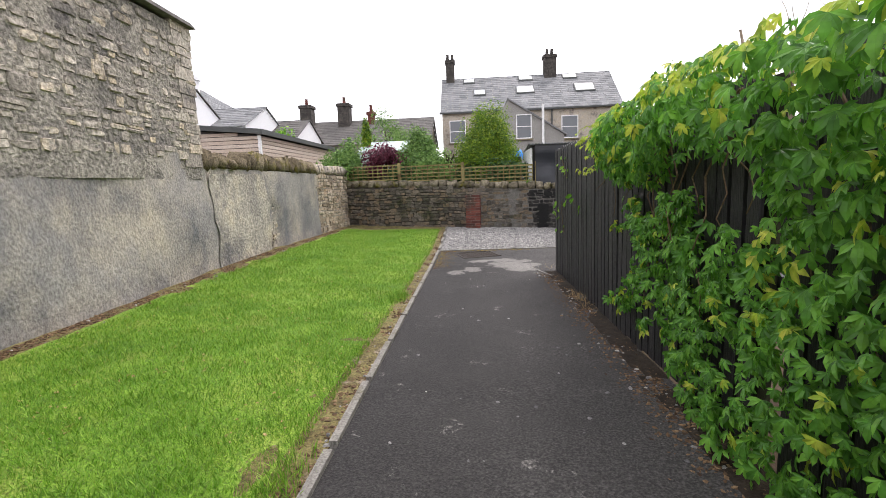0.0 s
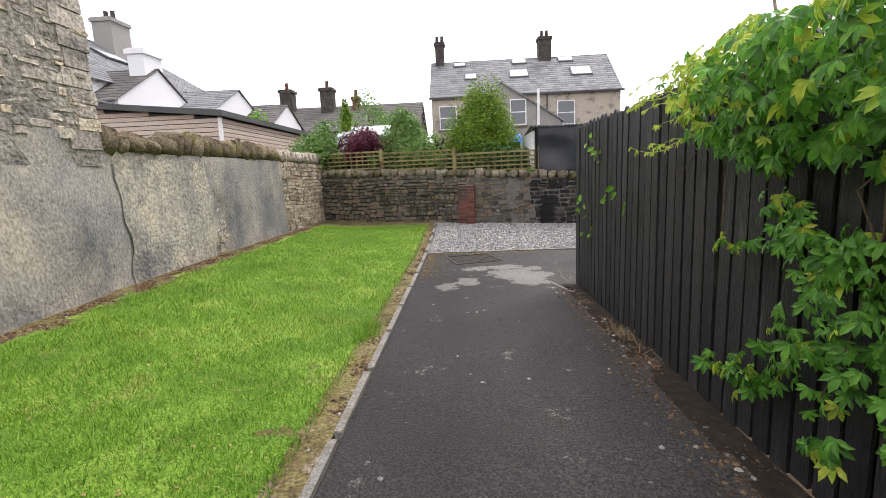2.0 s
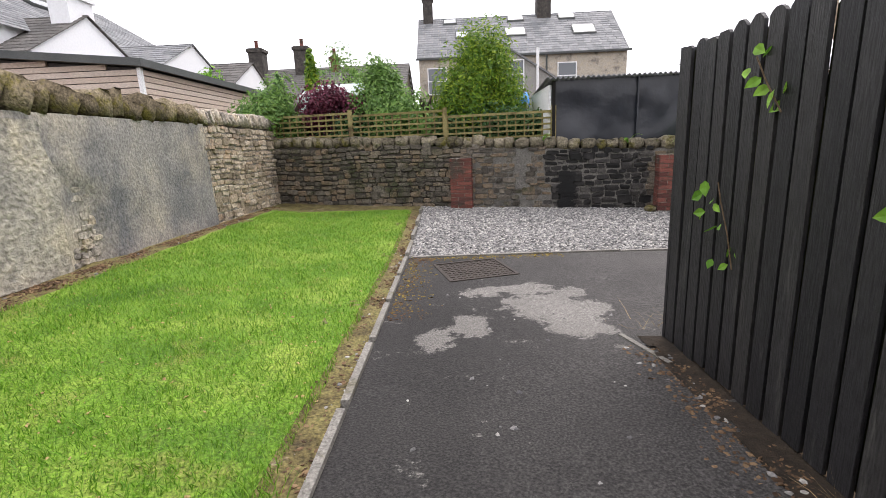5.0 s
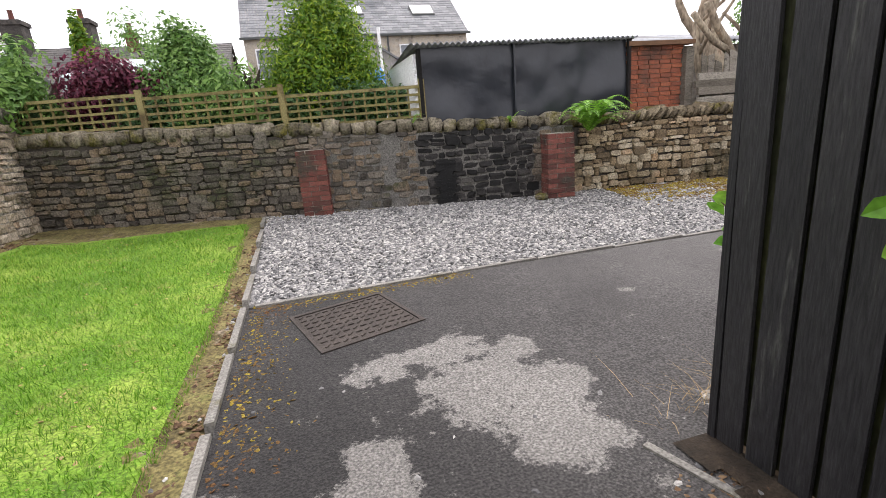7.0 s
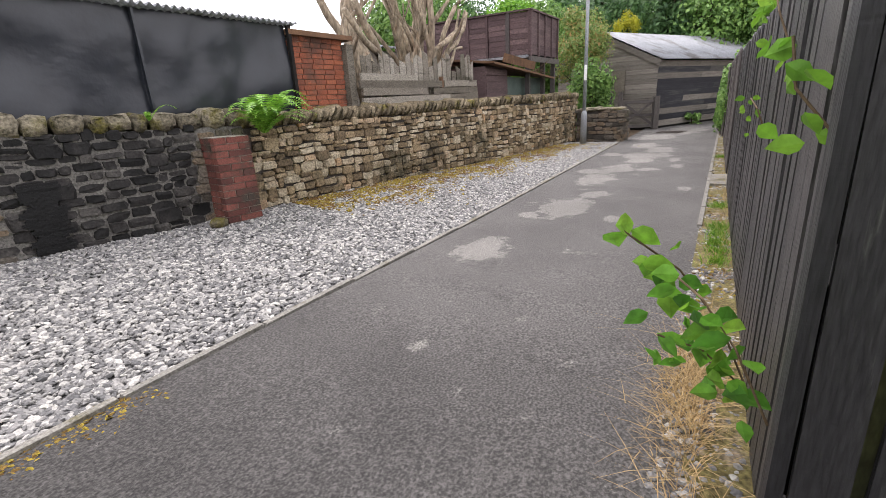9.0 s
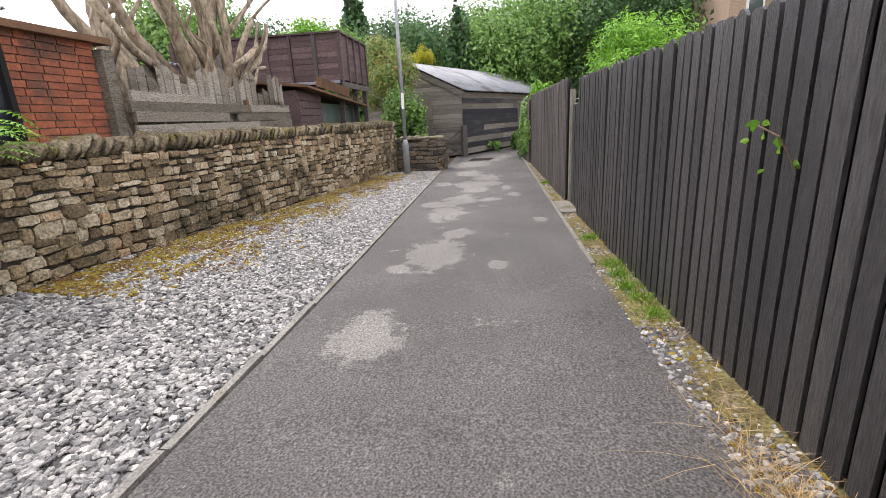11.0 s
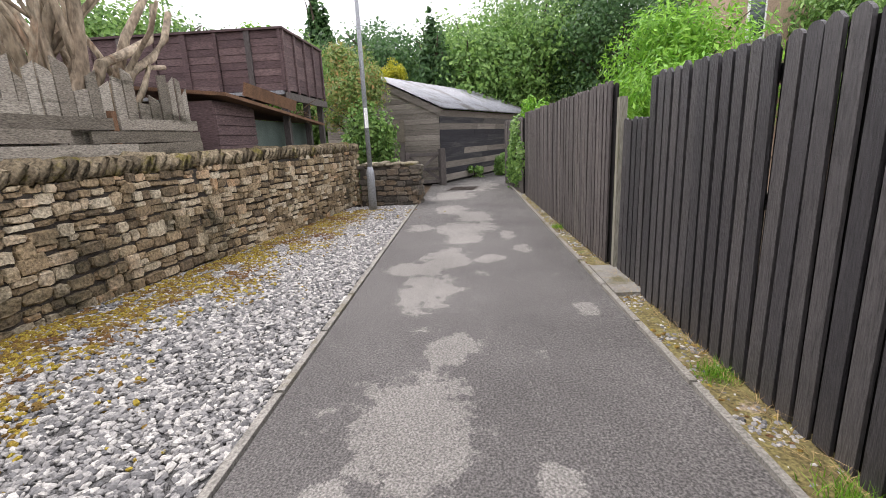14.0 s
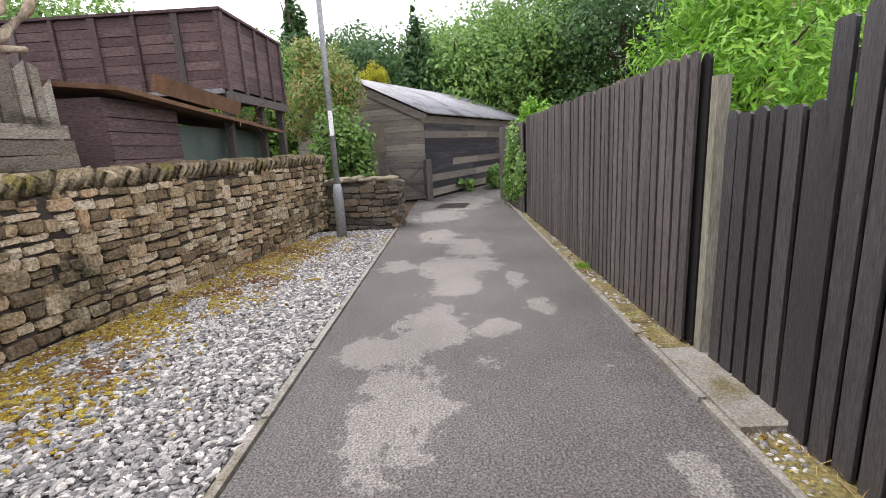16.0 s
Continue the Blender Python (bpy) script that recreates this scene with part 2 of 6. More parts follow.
    "white": mat("white_limewash", [(0.74, 0.75, 0.77), (0.82, 0.82, 0.82)], 0.5, 0.9, 0.05, 15, grain=0.04),
    "whitepaint": mat("white_paint", [(0.76, 0.76, 0.76), (0.82, 0.82, 0.82)], 2, 0.4, 0.0),
    "harl": mat("grey_harling", [(0.25, 0.245, 0.23), (0.33, 0.32, 0.3)], 1, 0.95, 0.4, 25),
    "darktrim": mat("dark_trim", [(0.05, 0.055, 0.055), (0.09, 0.095, 0.09)], 2, 0.5, 0.1),
    "iron": mat("cast_iron", [(0.045, 0.038, 0.034), (0.085, 0.07, 0.06)], 12, 0.6, 0.4, 80, metal=0.5),
    # near-black timber: paints the shade in gaps and behind boards; also dark battens
    "darkwood_gapshade": mat("dark_timber_gap_shade", [(0.006, 0.0055, 0.005), (0.016, 0.014, 0.013)], 4, 0.95, 0.2),
    "bark": mat("pale_bark", [(0.085, 0.062, 0.043), (0.2, 0.155, 0.108), (0.33, 0.275, 0.2), (0.24, 0.13, 0.07)], 3, 0.9, 0.9, 22, 0.5, stretch=(1, 1, 0.35), bump_size=0.03, grain=0.5),
    "deadleaf": mat("dead_leaf", [(0.045, 0.028, 0.018), (0.13, 0.078, 0.042), (0.25, 0.165, 0.09)], 8, 0.9, 0.2, 60, 0.6, piece=0.8),
    "sandstone_wall": mat("buff_house_wall", [(0.3, 0.22, 0.16), (0.4, 0.3, 0.22)], 1, 0.9, 0.3, 15),
    "trunk": mat("dark_bark", [(0.04, 0.03, 0.022), (0.1, 0.08, 0.06)], 5, 0.95, 0.7, 25),
    "stem": mat("vine_stem", [(0.09, 0.06, 0.035), (0.17, 0.12, 0.07)], 9, 0.8, 0.3),
    "greenboard": mat("green_painted_board", [(0.06, 0.085, 0.075), (0.12, 0.15, 0.13)], 2, 0.7, 0.2),
    "rust": mat("rusty_steel", [(0.09, 0.05, 0.03), (0.2, 0.11, 0.06)], 5, 0.9, 0.4),
    "blue": mat("blue_tarpaulin", [(0.01, 0.16, 0.5), (0.03, 0.28, 0.7)], 3, 0.45, 0.2, 10),
    "glasshouse": mat("greenhouse_pane", [(0.3, 0.38, 0.35), (0.42, 0.5, 0.46)], 2, 0.15, 0.0),
    "l_vine": leafmat("creeper_leaf", [(0.045, 0.15, 0.02), (0.1, 0.285, 0.032), (0.2, 0.45, 0.05)], 0.42),
    "l_vine_young": leafmat("creeper_young_leaf", [(0.2, 0.38, 0.03), (0.4, 0.53, 0.05), (0.6, 0.6, 0.09)]),
    "l_dark": leafmat("dark_leaf", [(0.026, 0.07, 0.025), (0.065, 0.142, 0.045), (0.115, 0.215, 0.07)]),
    "l_mid": leafmat("mid_leaf", [(0.065, 0.14, 0.036), (0.15, 0.28, 0.065), (0.26, 0.41, 0.105)]),
    "l_light": leafmat("light_leaf", [(0.09, 0.24, 0.024), (0.18, 0.39, 0.038), (0.3, 0.53, 0.07)]),
    "l_gold": leafmat("golden_conifer", [(0.04, 0.11, 0.01), (0.12, 0.235, 0.014), (0.34, 0.43, 0.03)]),
    "l_purple": leafmat("purple_leaf", [(0.05, 0.012, 0.024), (0.14, 0.028, 0.056), (0.27, 0.07, 0.11)]),
    "l_russet": leafmat("russet_leaf", [(0.09, 0.18, 0.04), (0.18, 0.29, 0.075), (0.26, 0.3, 0.09), (0.46, 0.24, 0.1)]),
    "l_yellow": leafmat("yellow_leaf", [(0.3, 0.32, 0.02), (0.5, 0.46, 0.03)]),
}
# dry tarmac shows paler; its ragged outline comes from the dryness stored on the road
tn, tl = M["tarmac"].node_tree.nodes, M["tarmac"].node_tree.links
tb = tn["Principled BSDF"]
damp = tb.inputs["Base Color"].links[0].from_socket
at = tn.new("ShaderNodeAttribute")
at.attribute_name = "dryness"
tno = tn.new("ShaderNodeTexNoise")
tno.inputs["Scale"].default_value, tno.inputs["Detail"].default_value, tno.inputs["Roughness"].default_value = 2.6, 12, 0.8
tgeo = tn.new("ShaderNodeNewGeometry")
tl.new(tgeo.outputs["Position"], tno.inputs["Vector"])
tad = tn.new("ShaderNodeMath")
tad.operation = "MULTIPLY_ADD"
tad.inputs[1].default_value = 5.0
tl.new(tno.outputs[0], tad.inputs[0])
tl.new(at.outputs["Fac"], tad.inputs[2])
tmr = tn.new("ShaderNodeMapRange")
tmr.inputs[1].default_value, tmr.inputs[2].default_value = 3.0, 3.18
tl.new(tad.outputs[0], tmr.inputs[0])
tmx = tn.new("ShaderNodeMix")
tmx.data_type, tmx.blend_type = "RGBA", "MIX"
tgm = tn.new("ShaderNodeMix")
tgm.data_type, tgm.blend_type = "RGBA", "MULTIPLY"
tgm.inputs[0].default_value = 1.0
tgain = tn.new("ShaderNodeGamma")
tgain.inputs[1].default_value = 0.82
tl.new(damp, tgain.inputs[0])
tl.new(tgain.outputs[0], tgm.inputs[6])
tgm.inputs[7].default_value = (2.95, 2.94, 2.82, 1)
tl.new(tmr.outputs[0], tmx.inputs[0])
# the lane has dried more than the path
tlane = tn.new("ShaderNodeSeparateXYZ")
tl.new(tgeo.outputs["Position"], tlane.inputs[0])
tlr = tn.new("ShaderNodeMapRange")
tlr.inputs[1].default_value, tlr.inputs[2].default_value, tlr.inputs[3].default_value, tlr.inputs[4].default_value = -0.2, 2.8, 0.95, 2.85
tl.new(tlane.outputs["X"], tlr.inputs[0])
tlm = tn.new("ShaderNodeMix")
tlm.data_type, tlm.blend_type = "RGBA", "MULTIPLY"
tlm.inputs[0].default_value = 1.0
tl.new(damp, tlm.inputs[6])
tl.new(tlr.outputs[0], tlm.inputs[7])
tl.new(tlm.outputs[2], tmx.inputs[6])
tl.new(tgm.outputs[2], tmx.inputs[7])
# single chippings show pale or dark in the binder
tvo = tn.new("ShaderNodeTexVoronoi")
tvo.inputs["Scale"].default_value = 105
tl.new(tgeo.outputs["Position"], tvo.inputs["Vector"])
tsep = tn.new("ShaderNodeSeparateColor")
tl.new(tvo.outputs["Color"], tsep.inputs[0])
tchip = tn.new("ShaderNodeMapRange")
tchip.inputs[1].default_value, tchip.inputs[2].default_value, tchip.inputs[3].default_value, tchip.inputs[4].default_value = 0.0, 1.0, 0.78, 1.24
tl.new(tsep.outputs[0], tchip.inputs[0])
tcm = tn.new("ShaderNodeMix")
tcm.data_type, tcm.blend_type = "RGBA", "MULTIPLY"
tcm.inputs[0].default_value = 1.0
tl.new(tmx.outputs[2], tcm.inputs[6])
tl.new(tchip.outputs[0], tcm.inputs[7])
tl.new(tcm.outputs[2], tb.inputs["Base Color"])
for key in ("lanewood", "blackwood", "brownwood"):
    # rough-sawn ridges run across the boards
    sn_, sl_ = M[key].node_tree.nodes, M[key].node_tree.links
    sgeo, smap, snoise, sbump = sn_.new("ShaderNodeNewGeometry"), sn_.new("ShaderNodeMapping"), sn_.new("ShaderNodeTexNoise"), sn_.new("ShaderNodeBump")
    smap.inputs["Scale"].default_value, smap.inputs["Rotation"].default_value = (5, 5, 75), (0.12, 0.1, 0)
    snoise.inputs["Scale"].default_value, snoise.inputs["Detail"].default_value = 1.0, 5
    sbump.inputs["Strength"].default_value, sbump.inputs["Distance"].default_value = 0.35, 0.005
    sl_.new(sgeo.outputs["Position"], smap.inputs[0])
    sl_.new(smap.outputs[0], snoise.inputs["Vector"])
    sl_.new(snoise.outputs[0], sbump.inputs["Height"])
    sb_ = sn_["Principled BSDF"]
    sl_.new(sb_.inputs["Normal"].links[0].from_socket, sbump.inputs["Normal"])
    sl_.new(sbump.outputs[0], sb_.inputs["Normal"])
g = bpy.data.materials.new("window_glass")
g.use_nodes = True
g.node_tree.nodes["Principled BSDF"].inputs["Base Color"].default_value = (0.05, 0.06, 0.07, 1)
g.node_tree.nodes["Principled BSDF"].inputs["Roughness"].default_value = 0.06
g.node_tree.nodes["Principled BSDF"].inputs["Specular IOR Level"].default_value = 1.0
M["glass"] = g


# ---------- building helpers ----------
class Geo:
    """Collects vertices and faces for one mesh."""

    def __init__(self):
        self.v, self.f = [], []

    def add(self, vs, fs):
        k = len(self.v)
        self.v.extend([tuple(p) for p in vs])
        self.f.extend([tuple(i + k for i in q) for q in fs])

    def box(self, lo, hi, m=None, taper=0.0):
        (a, b, c), (d, e, f) = lo, hi
        s, u = (d - a) * taper / 2, (e - b) * taper / 2
        vs = [(a, b, c), (d, b, c), (d, e, c), (a, e, c), (a + s, b + u, f), (d - s, b + u, f), (d - s, e - u, f), (a + s, e - u, f)]
        if m is not None:
            vs = [m @ Vector(p) for p in vs]
        self.add(vs, [(3, 2, 1, 0), (4, 5, 6, 7), (0, 1, 5, 4), (1, 2, 6, 5), (2, 3, 7, 6), (3, 0, 4, 7)])

    def prism(self, outline, z0, z1):
        n = len(outline)
        vs = [(x, y, z0) for x, y in outline] + [(x, y, z1) for x, y in outline]
        self.add(vs, [tuple(range(n - 1, -1, -1)), tuple(range(n, 2 * n))] + [(i, (i + 1) % n, n + (i + 1) % n, n + i) for i in range(n)])

    def tube(self, pts, radii, sides=7):
        rings = []
        for i, p in enumerate(pts):
            p = Vector(p)
            d = (Vector(pts[min(i + 1, len(pts) - 1)]) - Vector(pts[max(i - 1, 0)])).normalized()
            u = d.orthogonal().normalized()
            w = d.cross(u)
            rings += [p + radii[i] * (math.cos(6.2832 * k / sides) * u + math.sin(6.2832 * k / sides) * w) for k in range(sides)]
        fs = []
        for i in range(len(pts) - 1):
            for k in range(sides):
                a, b = i * sides + k, i * sides + (k + 1) % sides
                fs.append((a, b, b + sides, a + sides))
        n = len(pts) * sides
        fs += [tuple(range(sides - 1, -1, -1)), tuple(range(n - sides, n))]
        self.add(rings, fs)

    def mesh(self, name, material, smooth=False):
        me = bpy.data.meshes.new(name)
        me.from_pydata(self.v, [], self.f)
        me.materials.append(material)
        if smooth:
            me.shade_smooth()
        return me


def part(name, geo, material, parent=None, label="", smooth=False):
    ob = new(name, geo.mesh(name, material, smooth) if isinstance(geo, Geo) else geo)
    ob.parent = parent
    if label:
        tagged(ob, label)
    return ob


def thing(name, label, category, group="", kind="", at=(0, 0, 0), turn=0.0):
    ob = new(name)
    ob.empty_display_size = 0.1
    ob.matrix_basis = pose(*at, 0, 0, turn)
    return tagged(ob, label, category, group, kind)


def ss(a, b, v):
    k = min(1.0, max(0.0, (v - a) / (b - a)))
    return k * k * (3 - 2 * k)


def lerp(xs, ys, v):
    return float(np.interp(v, xs, ys))


# ---------- lie of the land ----------
def wall_y(x):
    return lerp([-4.0, 0, 4.0, 9.6, 15.2, 30], [14.6, 13.7, 13.0, 12.6, 11.85, 10], x)


def wall_x(y):
    return -4.3 + 0.02 * y


def gz(x, y):
    core = -0.03 - 0.10 * ss(0, 9, y) - 0.07 * ss(1, 6, x) * ss(6, 8, y)
    left = max(0.0, (-0.9 - x) / 3.3)
    rise = (0.12 + 0.23 * ss(2, 9, y)) * min(left, 1.05)
    back = 0.0
    if y > 10.5:
        base = lerp([-4, 0, 3, 4.4, 6.7, 9.7, 15], [0.2, 0.08, 0.02, 0.02, -0.04, -0.16, -0.2], x)
        back = max(0.0, base - core) * min(1.0, (y - 10.5) / max(1.0, wall_y(x) - 10.5))
    return core + max(rise, back)


def sheet(name, x0, x1, y0, y1, step, material, lift=0.0, parent=None, keep=None, rough=0.0):
    geo = Geo()
    nx, ny = max(1, round((x1 - x0) / step)), max(1, round((y1 - y0) / step))
    for j in range(ny + 1):
        for i in range(nx + 1):
            x, y = x0 + (x1 - x0) * i / nx, y0 + (y1 - y0) * j / ny
            z = gz(x, y) + lift
            if rough:
                z += rough * noise.noise(Vector((x * 3, y * 3, 0)))
            geo.v.append((x, y, z))
    for j in range(ny):
        for i in range(nx):
            if keep and not keep(x0 + (x1 - x0) * (i + 0.5) / nx, y0 + (y1 - y0) * (j + 0.5) / ny):
                continue
            a = j * (nx + 1) + i
            geo.f.append((a, a + 1, a + nx + 2, a + nx + 1))
    return part(name, geo, material, parent, smooth=True)


ground_geo = Geo()
xs = [-600, -150, -60, -25, -12] + [-8 + 0.5 * i for i in range(69)] + [30, 45, 80, 200, 600]
ys = [-600, -150, -50, -20, -8] + [-4 + 0.5 * i for i in range(45)] + [22, 30, 45, 80, 200, 600]
for y in ys:
    for x in xs:
        ground_geo.v.append((x, y, gz(x, y) - 0.06))
for j in range(len(ys) - 1):
    for i in range(len(xs) - 1):
        a = j * len(xs) + i
        ground_geo.f.append((a, a + 1, a + len(xs) + 1, a + len(xs)))
tagged(part("ground", ground_geo, M["earth"], smooth=True), "bare brown earth under and around the lane", "ground", kind="structure")
KX, GY = -0.8, 10.45
road = sheet("road", KX, 26.0, -4.0, 10.42, 0.06, M["tarmac"], 0.0, keep=lambda x, y: (x < 1.36 or y > 7.74) and not (x > 19.4 and y > 10.1 - (x - 19.2) * 0.465))
tagged(road, "worn dark grey tarmac lane with pale dry patches", "road", kind="structure")
DRY = [
    (0.08, 8.95, 0.22, 0.15), (0.5, 8.98, 0.24, 0.14), (0.6, 8.52, 0.29, 0.24), (0.78, 8.08, 0.24, 0.26), (0.95, 8.35, 0.2, 0.2), (0.95, 8.84, 0.12, 0.11), (-0.05, 8.05, 0.11, 0.2), (-0.35, 7.75, 0.14, 0.22),
    (4.14, 9.85, 0.36, 0.22), (2.18, 9.36, 0.07, 0.06), (6.13, 9.58, 0.5, 0.27), (7.05, 9.41, 0.22, 0.18), (5.73, 8.94, 0.13, 0.08), (5.6, 9.93, 0.12, 0.1), (7.78, 8.3, 0.14, 0.08),
    (8.35, 9.7, 0.5, 0.25), (9.15, 9.9, 0.24, 0.32), (9.64, 9.6, 0.42, 0.28), (9.54, 9.03, 0.16, 0.16), (10.0, 8.57, 0.2, 0.1), (10.75, 9.38, 0.3, 0.25), (11.55, 9.3, 0.5, 0.42), (11.7, 10.1, 0.3, 0.2), (10.9, 8.72, 0.26, 0.1),
    (12.7, 9.2, 0.5, 0.3), (13.6, 9.6, 0.6, 0.3), (15.9, 9.66, 0.8, 0.45), (18.5, 9.0, 1.6, 0.5)]
da = road.data.attributes.new("dryness", "FLOAT", "POINT")
co = np.array([v.co[:] for v in road.data.vertices])
dv = np.zeros(len(co))
for cx, cy, rx, ry in DRY:
    d2 = ((co[:, 0] - cx) / (rx * 1.2)) ** 2 + ((co[:, 1] - cy) / (ry * 1.2)) ** 2
    dv = np.maximum(dv, np.clip(1.25 - 0.75 * d2, 0, 1.1))
da.data.foreach_set("value", dv)
tagged(sheet("lawn", -4.25, -1.06, -4.0, 13.6, 0.15, M["lawn"], 0.0, rough=0.015, keep=lambda x, y: x > wall_x(y) + 0.3 + 0.1 * noise.noise(Vector((y * 2, 0, 0)))), "bright green mown lawn beside the stone wall", "lawn", kind="structure")
tagged(sheet("gravel", KX, 14.6, 10.5, 14.0, 0.15, M["gravelbed"], -0.012, keep=lambda x, y: y < wall_y(x) + 0.1), "loose grey limestone gravel strip along the wall", "gravel", kind="structure")
tagged(sheet("lawn_margin", -1.3, KX - 0.05, -4.0, 13.4, 0.08, M["margin"], -0.004, rough=0.02), "worn earthy moss strip between lawn and edging", "verge", kind="structure")
tagged(sheet("wall_margin", -4.35, -3.4, -4.0, 14.5, 0.1, M["margin"], -0.006, rough=0.02, keep=lambda x, y: x < wall_x(y) + 0.75), "dry mossy strip at the wall foot", "verge", kind="structure")
tagged(sheet("lawn_end", -3.9, 0.6, 13.2, 14.7, 0.1, M["margin"], -0.004, rough=0.02, keep=lambda x, y: y < wall_y(x) + 0.1 and (x < KX or y > 13.45)), "dry mossy strip at the wall foot", "verge", kind="structure")
tagged(sheet("soil_strip", 1.0, 1.36, -4.0, 7.74, 0.05, M["soil"], 0.006, rough=0.015, keep=lambda x, y: x > 1.17 + 0.09 * noise.noise(Vector((y * 2.5, 3, 0))) + 0.03 * noise.noise(Vector((y * 11, 1, 0)))), "dark litter-strewn soil along the fence foot", "soil", kind="structure")
tagged(sheet("verge", 1.6, 19.0, 7.66, 8.02, 0.05, M["margin"], 0.008, rough=0.015, keep=lambda x, y: x > 4.2 or y < 7.86 + 0.1 * noise.noise(Vector((x * 2.5, 7, 0))) + 0.02 * (x - 2)), "mossy gritty verge along the fence foot", "verge", kind="structure")

# ---------- edgings ----------
edging = thing("path_edging", "weathered pale concrete edging strip beside the path", "edging", kind="structure")
y = -4.0
while y < 13.3:
    g_ = Geo()
    n_ = random.uniform(-0.004, 0.004)
    z_ = gz(KX, y + 0.45)
    g_.box((KX - 0.055 + n_, y + 0.006, z_ - 0.15), (KX + n_, y + 0.9, z_ + 0.028), taper=0.1)
    part("edging_block", g_, M["concrete"], edging)
    y += 0.905
edging2 = thing("gravel_edging", "thin concrete edging between gravel and lane", "edging", kind="structure")
x = KX + 0.05
while x < 14.5:
    g_ = Geo()
    z_ = gz(x + 0.45, GY)
    g_.box((x + 0.006, GY - 0.02, z_ - 0.15), (x + 0.9, GY + 0.03, z_ + 0.018), taper=0.02)
    part("edging_block", g_, M["concrete"], edging2)
    x += 0.905
edging3 = thing("fence_edging", "thin mossy concrete edging before the fence", "edging", kind="structure")
x = 5.6
while x < 18.5:
    g_ = Geo()
    z_ = gz(x + 0.45, 8.03)
    g_.box((x + 0.006, 8.0, z_ - 0.15), (x + 0.9, 8.045, z_ + 0.03), taper=0.02)
    part("edging_block", g_, M["concrete"], edging3)
    x += 0.905
g_ = Geo()
g_.box((-0.018, 0, -0.1), (0.018, 0.5, 0.01), pose(1.2, 7.3, gz(1.1, 7.5), 0, 0, 18))
tagged(part("kerb_piece", g_, M["concrete"]), "short broken concrete edging at the fence corner", "edging")
g_ = Geo()
g_.box((8.02, 7.64, gz(8.4, 7.8) - 0.1), (8.95, 8.0, gz(8.4, 7.8) + 0.035), taper=0.03)
tagged(part("doorstep_slab", g_, M["concrete"]), "pale worn concrete slab before the garden gate", "slab")


# ---------- stone walls ----------
def unit_stone(k):
    """A chipped block, 1 x 1 x 1, its face towards -y."""
    r = random.Random(k)
    geo = Geo()
    vs = []
    for yy, s in ((0.5, 0.98), (-0.34, 1.0), (-0.5, 0.87)):
        for cx, cz in ((-1, -1), (0.0, -1.06), (1, -1), (1.04, 0.05), (1, 1), (0.05, 1.06), (-1, 1), (-1.04, 0)):
            j = 0.1
            if abs(cx) == 1 and abs(cz) == 1:
                kk = r.uniform(0.82, 1.0)
                cx, cz = cx * kk, cz * kk
            vs.append((0.5 * s * cx + r.uniform(-j, j) * 0.6, yy + r.uniform(-j, j) * (0.3 if yy > 0 else 0.6), 0.5 * s * cz + r.uniform(-j, j)))
    fs = [tuple(range(23, 15, -1))]
    for q in range(2):
        for i in range(8):
            a, b = q * 8 + i, q * 8 + (i + 1) % 8
            fs.append((b, a, a + 8, b + 8))
    geo.add(vs, fs)
    return geo


UNITS = [unit_stone(k) for k in range(14)]


def place_stones(parent, spots, material, budget, near, label="stone", rest_name="stonework", rest_label=""):
    """spots: matrices of unit blocks. The nearest become parts, the rest one joined mesh."""
    spots = sorted(spots, key=lambda m: (m.translation - Vector(near)).length)
    meshes = [u.mesh(label, material) for u in UNITS]
    for m in spots[:budget]:
        ob = new(label, random.choice(meshes))
        ob.parent = parent
        ob.matrix_basis = m
    rest = Geo()
    for m in spots[budget:]:
        u = random.choice(UNITS)
        rest.add([m @ Vector(p) for p in u.v], u.f)
    if rest.v:
        tagged(part(rest_name, rest, material, parent), rest_label, kind="stuff")


def course_spots(p, q, z0, z1, hmin, hmax, lmin, lmax, proud=0.02, depth=0.12, skip=None, split=0.15, gap=0.012):
    """Rows of rubble along p to q; the face looks to the right of that way."""
    p, q = Vector(p), Vector(q)
    d = q - p
    L = d.length
    ang = math.degrees(math.atan2(d.y, d.x))
    spots = []
    s_rows = {}
    z = 0.0
    top = max(z1(0), z1(L)) - min(z0(0), z0(L)) + 0.2
    zs = min(z0(0), z0(L)) - 0.03
    while z < top:
        h = random.uniform(hmin, hmax)
        s = random.uniform(-lmax, 0)
        while s < L:
            l = random.uniform(lmin, lmax)
            c = s + l / 2
            zz = zs + z + 0.07 * noise.noise(Vector((c * 0.8 + p.x, z * 0.8, p.y))) + random.uniform(-0.012, 0.012)
            if 0 <= c <= L and zz + h * 0.4 < z1(c) and zz + h > z0(c) and not (skip and skip(c, zz)):
                pt = p + d.normalized() * c
                pick = random.random()
                if pick < split and h > 0.085:
                    for up in (-0.25, 0.25):
                        spots.append(pose(pt.x, pt.y, zz + h / 2 + up * h, 0, random.uniform(-4, 4), ang) @ Matrix.Translation((0, depth / 2 - proud + random.uniform(-0.014, 0.012), 0)) @ Matrix.Diagonal((l - 0.012, depth, h / 2 - 0.006, 1)))
                    s += l
                    continue
                hh = h * (random.uniform(1.15, 1.5) if pick > 0.9 else random.uniform(0.78, 1.0))
                m = pose(pt.x, pt.y, zz + h / 2, 0, random.uniform(-3, 3), ang) @ Matrix.Translation((0, depth / 2 - proud + random.uniform(-0.018, 0.016), 0)) @ Matrix.Diagonal((l - gap, depth, hh - gap * 0.7, 1))
                spots.append(m)
            s += l
        z += h
    return spots


